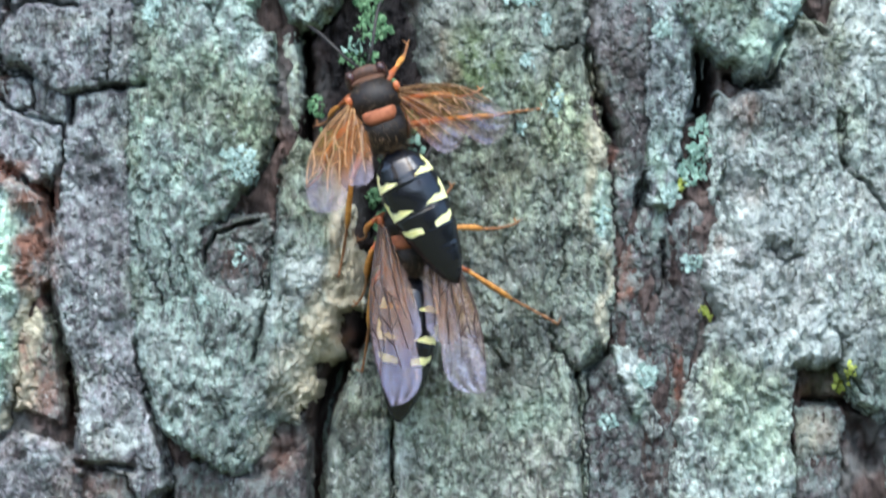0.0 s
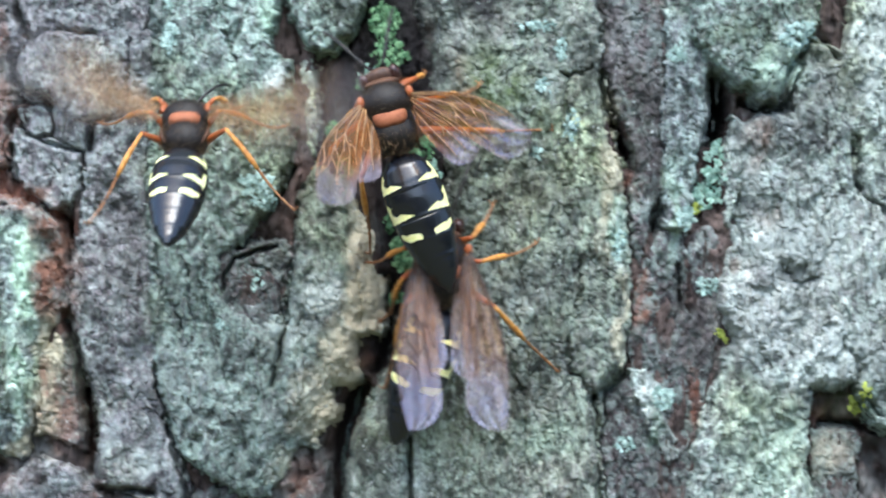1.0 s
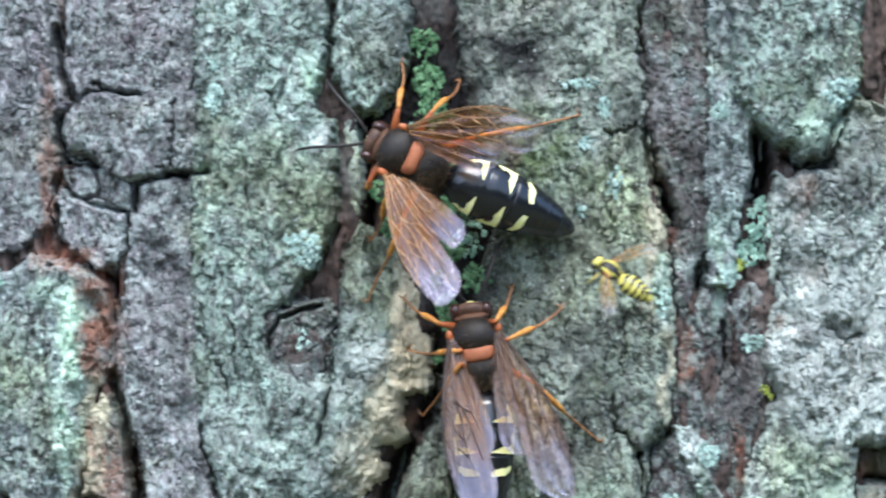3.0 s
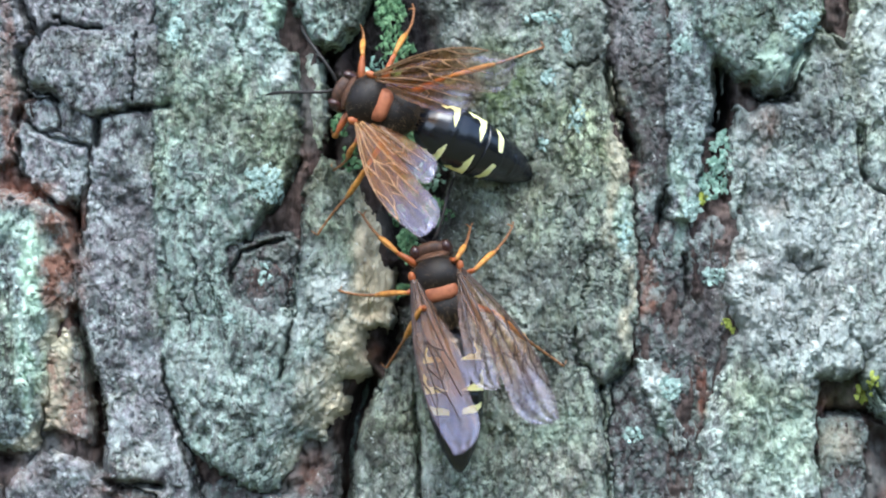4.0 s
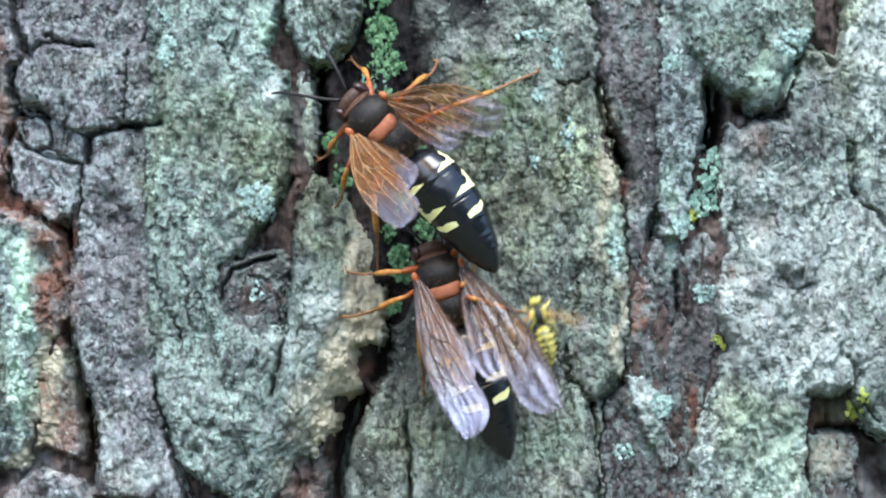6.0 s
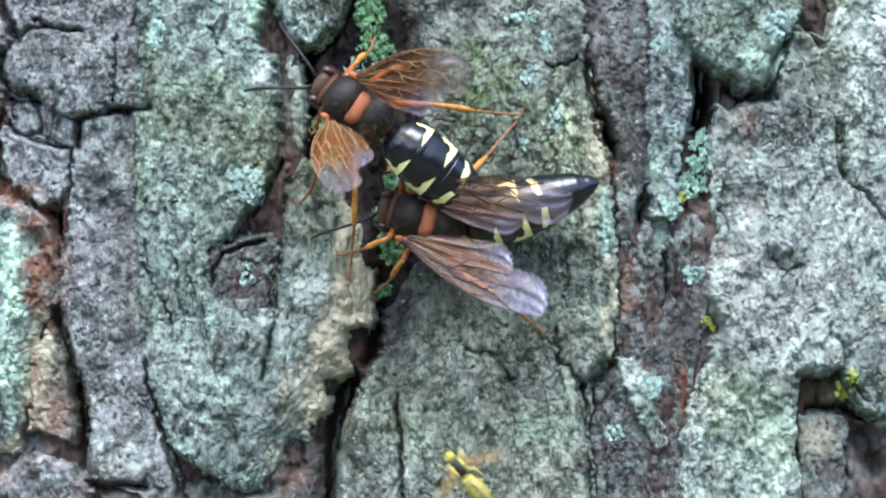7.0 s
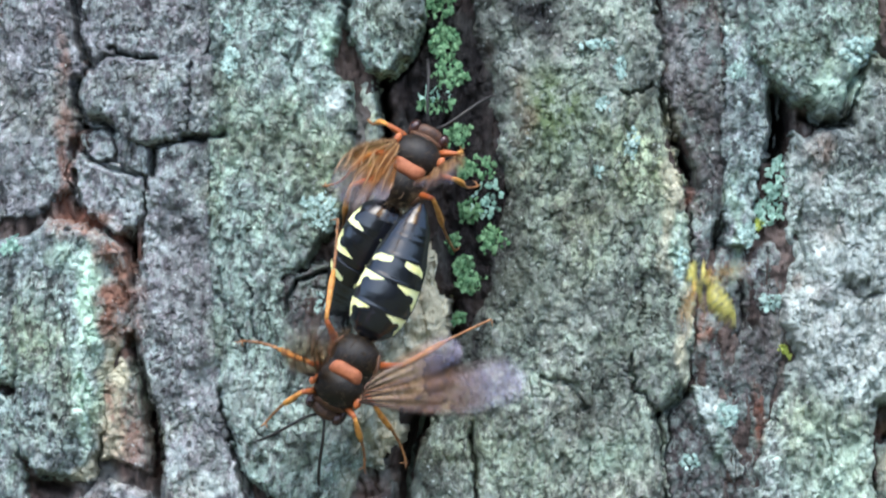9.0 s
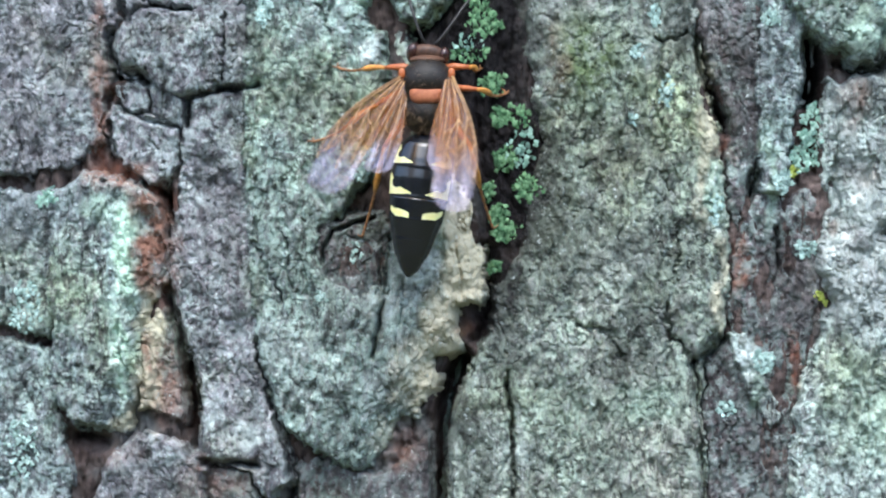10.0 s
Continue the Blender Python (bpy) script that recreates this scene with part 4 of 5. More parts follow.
def wing_mesh(length, width, sweep):
    """The membrane: root at the origin, tip along -y, leading edge on +x; a fold runs out along each main vein."""
    verts, faces, rows, cols = [], [], 40, 16

    def point(f, g, up=0.0):
        chord = width * (0.16 + 0.84 * math.sin(min(1.0, (f / 0.78) ** 0.8) * math.pi / 2)) if f < 0.78 else width * math.sqrt(max(0.0, 1 - ((f - 0.78) / 0.225) ** 2))
        lead = sweep * math.sin(f * math.pi * 0.8) - 1.6 * max(0, f - 0.7) ** 1.4
        wave = 0.34 * math.sin(g * 19 + 2 * f) * (1 - 0.6 * f) * min(1, 4 * f) + 0.5 * math.sin(f * 2.6) * (1 - g) - 0.35 * g * f
        return Vector((lead - chord * g, -length * f, wave + up))

    for i in range(rows + 1):
        for k in range(cols + 1):
            verts.append(point(i / rows, k / cols) * MM)
    for i in range(rows):
        for k in range(cols):
            a = i * (cols + 1) + k
            faces.append((a, a + 1, a + cols + 2, a + cols + 1))
    return (verts, faces), point


def mirror(piece):
    verts, faces = piece
    return [(-v[0], v[1], v[2]) for v in verts], [tuple(reversed(f)) for f in faces]


VEINS_FORE = [[(0, 0.02), (0.3, 0.02), (0.6, 0.02), (0.84, 0.03)], [(0.0, 0.14), (0.3, 0.10), (0.55, 0.04)], [(0.55, 0.04), (0.63, 0.17), (0.73, 0.17), (0.83, 0.03)],
              [(0.34, 0.10), (0.44, 0.26), (0.56, 0.30), (0.68, 0.28), (0.73, 0.17)], [(0.02, 0.30), (0.2, 0.30), (0.34, 0.36), (0.44, 0.26)], [(0.34, 0.36), (0.46, 0.52), (0.60, 0.50), (0.80, 0.55)],
              [(0.50, 0.28), (0.58, 0.50)], [(0.61, 0.29), (0.67, 0.51)], [(0.34, 0.36), (0.40, 0.60), (0.52, 0.72), (0.60, 0.50)], [(0.52, 0.72), (0.70, 0.82)],
              [(0.02, 0.55), (0.2, 0.64), (0.4, 0.80), (0.54, 0.93)], [(0.40, 0.60), (0.43, 0.82)], [(0.02, 0.80), (0.2, 0.90), (0.36, 0.95)]]
VEINS_HIND = [[(0, 0.02), (0.4, 0.02), (0.8, 0.05)], [(0.02, 0.3), (0.3, 0.28), (0.6, 0.3), (0.86, 0.34)], [(0.02, 0.6), (0.3, 0.62), (0.6, 0.66), (0.8, 0.72)], [(0.5, 0.29), (0.54, 0.46), (0.5, 0.64)]]


def vein_mesh(point, courses, thick):
    meshes = []
    for course in courses:
        pts = []
        for (f0, g0), (f1, g1) in zip(course, course[1:]):
            pts += [tuple(point(f0 + (f1 - f0) * q / 4, g0 + (g1 - g0) * q / 4, 0.05)) for q in range(4)]
        pts.append(tuple(point(*course[-1], 0.05)))
        meshes.append(tube(pts, [thick * (1 - 0.55 * q / len(pts)) for q in range(len(pts))], 6))
    return meshes


HIPS = [(2.4, 4.4, -1.8), (3.0, 0.8, -2.4), (3.0, -3.2, -2.2)]
# knee, heel, foot, relative to the hip
LEG_SHAPES = [((3.8, 1.7, 2.6), (6.2, 5.2, -0.4), (8.2, 9.8, -4.2)), ((5.4, -0.4, 3.2), (10.6, 1.9, 0.0), (16.4, 5.8, -3.6)), ((5.6, -4.0, 4.2), (11.2, -11.0, 0.6), (17.6, -18.0, -3.4))]


def leg(thing, k, side):
    """A leg with its thigh, shin and foot; the shin and the foot turn at the knee. Returns them with the knee's and the foot's place at rest."""
    hip = pose(side * HIPS[k][0] * MM, HIPS[k][1] * MM, HIPS[k][2] * MM)
    knee, heel, foot = [Vector((side * p[0], p[1], p[2])) for p in LEG_SHAPES[k]]
    base = part("leg", mesh_of("coxa", *blob((1.0, 1.0, 1.0), seg=12, rings=8), FEMUR), thing, at=hip)

    def run(a, b, radii, bow):
        n = len(radii)
        return [tuple(a.lerp(b, i / (n - 1)) + Vector((0, 0, bow * math.sin(math.pi * i / (n - 1))))) for i in range(n)], radii
    part("thigh", mesh_of("thigh", *tube(*run(Vector((0, 0, 0)), knee, [0.46, 0.62, 0.70, 0.66, 0.56, 0.46, 0.38], 0.3)), FEMUR), base, "rust-red thigh")
    rise = heel - knee
    bone = tube(*run(Vector((0, 0, 0)), rise, [0.34, 0.40, 0.46, 0.52, 0.55, 0.52, 0.32], 0.35))
    shin = part("shin", mesh_of("shin", *bone, TIBIA), base, "amber shin", Matrix.Translation(knee * MM))
    course, girth = [], []
    for q in range(21):
        f = q / 20
        course.append(tuple(rise + (foot - heel) * f - Vector((0, 0, 0.8 * math.sin(math.pi * f)))))
        girth.append((0.24 + 0.14 * ((f * 5) % 1.0) ** 2) * (1 - 0.25 * f))
    end = foot - knee
    claws = [tube([tuple(end), tuple(end + Vector((side * 0.5 * c, 0.7, 0.1))), tuple(end + Vector((side * 0.9 * c, 1.1, -0.5)))], [0.16, 0.12, 0.03], 5) for c in (-1, 1)]
    toe = part("foot", mesh_of("foot", *joined(tube(course, girth, 8), *claws), TARSUS), base, "brown jointed foot", Matrix.Translation(knee * MM))
    return base, shin, toe, knee * MM, foot * MM


PROFILE = [(0.0, 0.6), (0.35, 1.5), (1.1, 2.8), (2.4, 4.1), (4.8, 5.0), (8.2, 5.4), (12.9, 5.0), (18.8, 3.7), (23.3, 1.95), (25.1, 0.8), (25.6, 0.3)]
RIMS = (6.4, 11.9, 16.0, 19.4, 22.1)
CURL_AT = 11.9
WING_ROOT = (4.6, 2.8, 2.5)
HIND_ROOT = (4.5, 1.0, 2.1)


def digger_wasp(label, wings, size=1.0):
    """A large black and yellow digger wasp with amber wings. Returns the thing and the parts that move."""
    thing = tagged(new("wasp"), label, "wasp", "digger wasps on the trunk")
    moving = {}

    def chest(x, y, z):
        return [x * (1 - 0.10 * y), y, z * (1.0 if z > 0 else 0.9)]
    part("thorax", mesh_of("thorax", *joined(blob((4.75, 3.9, 4.2), (0, 2.3, -0.3), 36, 24, chest), blob((4.5, 3.9, 4.0), (0, -3.3, -0.6), 36, 24), blob((4.5, 4.6, 3.7), (0, -0.4, -0.9), 36, 24)), THORAX), thing, "velvety dark brown thorax")
    part("scutellum", mesh_of("scutellum", *blob((3.0, 1.5, 1.5), (0, -0.6, 2.3), 34, 20, lambda x, y, z: [math.copysign(abs(x) ** 0.6, x), math.copysign(abs(y) ** 0.75, y) + 0.25 * x * x, z * (1 - 0.25 * x * x)]), SCUTEL), thing, "rust-orange band across the thorax")
    rnd, tufts = random.Random(8), []
    for _ in range(800):
        y, a = rnd.uniform(-1, 1), rnd.uniform(-0.5, math.pi + 0.5)
        back = rnd.random() < 0.7
        c, r = ((0, -3.3, -0.6), (4.5, 3.9, 4.0)) if back else ((0, 2.3, -0.3), (4.75, 3.9, 4.2))
        k = math.sqrt(1 - y * y)
        p = Vector((c[0] + r[0] * k * math.cos(a), c[1] + r[1] * y, c[2] + r[2] * k * math.sin(a)))
        d = (p - Vector(c)).normalized() + Vector((rnd.gauss(0, 0.35), rnd.gauss(-0.3, 0.35), rnd.gauss(0, 0.3)))
        tufts.append(tube([tuple(p), tuple(p + d * rnd.uniform(0.5, 1.3 if back else 0.9))], [0.035, 0.01], 3))
    tagged(part("hair", mesh_of("hair", *joined(*tufts), HAIR), thing, "short tan hair on the thorax"), kind="stuff")
    part("collar", mesh_of("collar", *blob((3.1, 0.9, 2.5), (0, 5.8, -0.9)), COLLAR), thing, "rust-brown collar")
    for s in (-1, 1):
        part("wing_scale", mesh_of("tegula", *blob((0.65, 1.0, 0.5), (s * 4.3, 3.3, 1.9), 14, 10), FEMUR), thing, "orange wing scale")
        part("shoulder_stripe", mesh_of("shoulder_stripe", *tube([(s * 4.4, -1.6, 1.2), (s * 4.3, -3.6, 1.4), (s * 3.5, -5.7, 1.2)], [0.2, 0.4, 0.25], 8), COLLAR), thing, "tan stripe on the flank")
    head = part("head", mesh_of("head", *blob((3.4, 1.7, 2.8), (0, 1.1, -0.4), 30, 20, lambda x, y, z: [x, y + 0.12 * z, z]), FACE), thing, "rust-brown head", pose(0, 5.7 * MM, -1.6 * MM))
    moving["head"] = head
    for s in (-1, 1):
        part("eye", mesh_of("eye", *blob((1.15, 1.6, 2.4), (s * 2.75, 1.25, -0.2), 20, 14), EYE_MAT), head, "large dark maroon compound eye")
        part("jaw", mesh_of("jaw", *tube([(s * 1.5, 2.6, -2.2), (s * 1.5, 3.8, -2.7), (s * 0.4, 4.6, -2.9)], [0.55, 0.45, 0.12], 8), FEELER), head, "dark curved jaw")
        course = [(s * (0.7 + 6.2 * f ** 0.9), 2.7 + 11.5 * math.sin(f * 1.45) * (0.35 + 0.65 * f), 1.0 + 2.6 * math.sin(f * 2.6)) for f in [i / 12 for i in range(13)]]
        part("antenna", mesh_of("antenna", *tube(course, [0.36, 0.25] + [0.28] * 9 + [0.24, 0.12], 8), FEELER), head, "long black antenna")
    part("face_plate", mesh_of("face_plate", *blob((1.6, 0.5, 1.2), (0, 3.05, -0.9), 16, 10), YELLOW), head, "pale yellow face plate")
    front, point = lathe_abdomen(PROFILE, 1.0, 0.86, 0.0, CURL_AT + 2.4, 50, steps=RIMS, tuck=CURL_AT)
    abdomen = part("abdomen", mesh_of("abdomen", *front, CHITIN), thing, "glossy black abdomen", pose(0, -6.7 * MM, -0.8 * MM))
    rear, rear_point = lathe_abdomen(PROFILE, 1.0, 0.86, CURL_AT - 0.1, 25.6, 46, steps=RIMS)
    rear = ([(v[0], v[1] + CURL_AT * MM, v[2]) for v in rear[0]], rear[1])
    tip = part("abdomen_tip", mesh_of("abdomen_tip", *rear, CHITIN), abdomen, "pointed black end of the abdomen", pose(0, -CURL_AT * MM, 0))
    moving["abdomen"], moving["tip"] = abdomen, tip
    for s in (-1, 1):
        part("yellow_mark", mesh_of("mark", *skin_patch(point, hook, 2.0, 6.3, 0.26 * s, 1.36 * s), YELLOW), abdomen)
        part("yellow_mark", mesh_of("mark", *skin_patch(point, hook, 7.0, 11.7, 0.18 * s, 1.36 * s), YELLOW), abdomen)
        v, f = skin_patch(rear_point, comma, 12.3, 16.0, 0.20 * s, 1.20 * s)
        part("yellow_mark", mesh_of("mark", [(p[0], p[1] + CURL_AT * MM, p[2]) for p in v], f, YELLOW), tip)
    fore, fore_point = wing_mesh(31.5, 7.6, 4.0)
    hind, hind_point = wing_mesh(20.5, 5.2, 1.2)
    fore_veins, hind_veins = vein_mesh(fore_point, VEINS_FORE, 0.17), vein_mesh(hind_point, VEINS_HIND, 0.12)
    for s, tag in ((1, "right"), (-1, "left")):
        turn = (lambda p: p) if s > 0 else mirror
        w = part("forewing", mesh_of("forewing", *turn(fore), wings[0]), thing, "veined amber forewing with a smoky tip", pose(s * WING_ROOT[0] * MM, WING_ROOT[1] * MM, WING_ROOT[2] * MM))
        for vein in fore_veins:
            part("vein", mesh_of("vein", *turn(vein), wings[2]), w)
        h = part("hindwing", mesh_of("hindwing", *turn(hind), wings[1]), thing, "short clear amber hindwing", pose(s * HIND_ROOT[0] * MM, HIND_ROOT[1] * MM, HIND_ROOT[2] * MM))
        for vein in hind_veins:
            part("vein", mesh_of("vein", *turn(vein), wings[2]), h)
        moving["fore_" + tag], moving["hind_" + tag] = w, h
        for k in range(3):
            moving["leg_%s_%d" % (tag, k)] = leg(thing, k, s)
    thing.scale = (size, size, size)
    return thing, moving


def small_wasp():
    """A yellowjacket-like wasp: yellow with narrow black bands."""
    thing = tagged(new("small_wasp"), "small bright yellow wasp with narrow black bands, in flight", "wasp")
    prof = [(0.0, 0.25), (0.4, 1.0), (1.6, 1.75), (4.2, 1.6), (6.4, 0.7), (7.0, 0.12)]
    (v, f), point = lathe_abdomen(prof, 1.0, 0.9, 0.0, 7.0, 40, 28, steps=(1.5, 2.7, 3.9, 5.0))
    part("thorax", mesh_of("thorax", *blob((1.45, 2.0, 1.4), (0, 0, 0), 22, 16), FEELER), thing, "black thorax")
    for s in (-1, 1):
        part("thorax_stripe", mesh_of("thorax_stripe", *tube([(s * 0.9, 1.4, 0.9), (s * 1.05, 0.2, 1.05), (s * 0.9, -1.3, 0.95)], [0.25, 0.35, 0.25], 8), HORNET_YELLOW), thing, "yellow stripe")
    head = part("head", mesh_of("head", *blob((1.35, 0.75, 1.2), (0, 2.5, -0.1), 20, 14), HORNET_YELLOW), thing, "yellow head")
    for s in (-1, 1):
        part("eye", mesh_of("eye", *blob((0.4, 0.5, 0.85), (s * 1.1, 2.6, 0.0), 12, 10), FEELER), head, "dark eye")
        part("antenna", mesh_of("antenna", *tube([(s * 0.3, 3.1, 0.4), (s * 0.9, 4.2, 0.8), (s * 1.6, 5.6, 0.4)], [0.14, 0.13, 0.08], 6), FEELER), head, "black antenna")
    belly = part("abdomen", mesh_of("abdomen", v, f, HORNET_YELLOW), thing, "yellow abdomen", pose(0, -2.0 * MM, 0))
    for st in (1.3, 2.5, 3.7, 4.8, 5.8):
        part("black_band", mesh_of("band", *skin_patch(point, lambda a, g: 0.5 - 0.22 - 0.25 * abs(math.sin(3 * math.pi * g)) ** 6 < a < 0.72, st - 0.6, st + 0.5, -math.pi * 0.75, math.pi * 0.75, 34, 0.03), CHITIN), belly)
    fore, pt = wing_mesh(9.0, 2.6, 0.4)
    wings = {}
    for s, tag in ((1, "right"), (-1, "left")):
        turn = (lambda p: p) if s > 0 else mirror
        w = part("wing", mesh_of("wing", *turn(fore), SMALL_WING), thing, "narrow smoky wing", pose(s * 1.2 * MM, 0.6 * MM, 1.1 * MM))
        for vein in vein_mesh(pt, VEINS_HIND, 0.07):
            part("vein", mesh_of("vein", *turn(vein), TIBIA), w)
        wings[tag] = w
        for y, d in ((1.2, 0.5), (0.2, -0.6), (-1.0, -2.2)):
            part("leg", mesh_of("leg", *tube([(s * 0.9, y, -0.9), (s * 2.0, y + d * 0.4, -1.2), (s * 2.1, y + d, -2.8), (s * 2.5, y + d * 1.6, -4.2)], [0.22, 0.26, 0.18, 0.08], 7), LEGYEL), thing, "thin yellow leg")
    return thing, wings


upper_wasp, upper_moves = digger_wasp("black digger wasp with yellow marks and half-spread amber wings", WINGS_AMBER)
lower_wasp, lower_moves = digger_wasp("black digger wasp with violet-sheened wings laid back, on the bark", WINGS_VIOLET)
flying_wasp, flying_moves = digger_wasp("black digger wasp with yellow bands and whirring wings, in flight", WINGS_WHIRR, 0.9)
yellow_wasp, yellow_wings = small_wasp()


# ---- what moves ----
# seconds; place on the plan; heading and abdomen's line (degrees to the left of up); right and left wing's spread; lift (mm); pitch; roll; curl of the abdomen's tip; its nod; how far the right and left wing is raised; the wings' twist
UPPER_ROWS = [
    (0.00, 731, 252, 19, 27, 57, 40, 13.0, 0, 0, 0, 0, 53, 54, 0),
    (0.50, 726, 248, 23, 27, 46, 33, 13.0, 0, 0, 0, 0, 48, 52, 0),
    (0.90, 725, 198, 20, 25, 52, 33, 13.0, 0, 0, 0, 0, 47, 56, 0),
    (1.00, 720, 213, 14, 21, 57, 38, 13.0, 0, 0, 0, 0, 47, 56, 0),
    (1.10, 712, 177, 3, 6, 55, 56, 14.0, 0, 0, 0, 0, 51, 57, 0),
    (1.30, 699, 170, 18, 22, 51, 64, 13.0, 0, 0, 0, 0, 58, 60, 0),
    (1.40, 695, 155, 32, 32, 46, 58, 12.0, 0, 0, 0, 0, 62, 61, 0),
    (1.50, 661, 180, 55, 59, 42, 61, 11.0, 0, 0, 0, 0, 66, 62, 0),
    (1.70, 649, 203, 72, 78, 18, 57, 10.0, 0, 0, 0, 0, 63, 53, 0),
    (2.00, 648, 190, 74, 88, 19, 47, 10.0, 0, 0, 0, 0, 59, 41, 0),
    (2.50, 674, 185, 68, 72, 26, 41, 10.0, 0, 0, 0, 0, 51, 42, 0),
    (3.00, 680, 183, 65, 67, 26, 43, 10.0, 0, 0, 0, 12, 43, 38, 0),
    (4.50, 698, 214, 70, 64, 28, 35, 10.0, 0, 0, 0, 20, 41, 46, 0),
    (5.00, 700, 199, 67, 62, 35, 28, 10.0, 0, 0, 0, 18, 44, 42, 0),
    (5.50, 710, 216, 48, 44, 39, 25, 10.0, 0, 0, -8, 0, 50, 50, 0),
    (5.70, 710, 217, 47, 40, 39, 23, 11.0, 0, 0, -10, 0, 50, 52, 0),
    (6.80, 711, 207, 48, 44, 28, 37, 14.0, 0, 0, 0, 0, 53, 64, 0),
    (7.00, 686, 211, 55, 50, 42, 56, 15.0, 0, 0, 0, 11, 53, 66, 0),
    (7.50, 691, 214, 55, 58, 46, 60, 15.0, 0, 0, 0, 0, 55, 56, 0),
    (7.70, 714, 155, 35, 28, 42, 44, 15.0, 0, 0, 12, 0, 56, 56, 0),
    (8.00, 668, 153, 40, 39, 72, 62, 16.0, -18, 0, 4, 26, 70, 70, 0),
    (8.20, 621, 114, 20, 33, 93, 73, 16.0, 0, 0, 10, 0, 64, 48, 0),
    (8.30, 629, 106, 45, 56, 81, 109, 16.0, 0, 20, 25, 0, 62, 58, 0),
    (8.40, 644, 128, -5, 13, 125, 68, 16.0, 0, 10, 30, 0, 78, 49, 0),
    (8.50, 636, 127, -36, -27, 110, 46, 16.0, -10, 0, 25, 36, 85, 53, 0),
    (8.60, 628, 145, -40, -43, 142, 54, 16.0, 0, 0, 20, 0, 75, 47, 30),
    (8.70, 637, 209, -25, -41, 86, 66, 16.0, 0, 0, 25, 0, 90, 62, 45),
    (8.80, 680, 263, -25, -50, 64, 77, 15.0, 0, 0, 15, 0, 51, 54, 0),
    (8.90, 677, 288, -15, -49, 58, 63, 14.0, 0, 0, 25, 0, 46, 52, 0),
    (9.00, 648, 266, -30, -28, 56, 17, 9.0, -8, 0, 0, 26, 80, 57, 0),
    (9.10, 672, 289, -5, -22, 70, 59, 14.0, 0, 0, -10, 0, 48, 52, 0),
    (9.20, 684, 292, -12, -12, 115, 22, 14.0, 0, 0, -18, 0, 54, 53, 0),
    (9.30, 687, 227, -10, -19, 97, 68, 14.0, 0, 0, -12, 0, 61, 54, 0),
    (9.40, 728, 271, 19, 4, 70, 150, 14.0, 0, 10, 0, -40, 36, 60, 30),
    (9.50, 725, 286, 20, -28, 39, 149, 14.0, 0, 0, 0, -58, 58, 76, 0),
    (9.60, 676, 302, 29, 2, 50, 150, 13.0, 0, 6, 0, -40, 30, 50, 0),
    (9.70, 610, 301, 11, -6, 18, 72, 12.0, 0, 0, 0, -15, 46, 46, 0),
    (9.80, 623, 240, 1, -1, 38, 64, 11.0, 0, 0, 0, 0, 46, 46, 0),
    (10.00, 619, 224, -1, -8, 8, 39, 10.0, 0, 0, 0, 0, 42, 41, 0),
]
# where the feet stand: right front, middle, hind; left front, middle, hind
UPPER_FEET = {
    0.0: [(779, 123), (907, 206), (1031, 234), (616, 274), (607, 378), (663, 536)],
    0.5: [(779, 136), (879, 155), (1034, 235), (607, 278), (592, 338), (674, 506)],
    1.0: [(781, 127), (878, 152), (1033, 230), (620, 243), (575, 303), (686, 452)],
    1.5: [(789, 104), (889, 173), (918, 28), (570, 164), (600, 313), (571, 458)],
    2.0: [(677, 44), (777, 54), (887, 44), (597, 303), (607, 328), (612, 415)],
    2.5: [(655, -21), (765, 9), (900, 14), (605, 248), (615, 316), (598, 438)],
    3.0: [(663, 13), (766, 38), (991, 98), (602, 229), (607, 324), (602, 434)],
    4.5: [(652, 76), (740, 26), (1000, 91), (612, 268), (610, 320), (575, 430)],
    5.0: [(651, 87), (734, 27), (994, 92), (609, 267), (604, 328), (734, 417)],
    5.5: [(653, 92), (818, 77), (988, 97), (603, 272), (643, 337), (713, 447)],
    7.0: [(723, 74), (784, 125), (1004, 221), (603, 254), (583, 374), (667, 545)],
    7.5: [(727, 71), (797, 102), (1037, 123), (606, 265), (575, 365), (679, 521)],
    8.0: [(729, 93), (874, 134), (902, 344), (603, 212), (602, 302), (651, 497)],
    8.5: [(674, 45), (719, 55), (737, 335), (494, 113), (443, 173), (472, 353)],
    9.0: [(737, 231), (766, 296), (725, 411), (572, 175), (496, 295), (511, 400)],
    10.0: [(711, 177), (756, 222), (730, 462), (459, 173), (349, 337), (497, 474)],
}
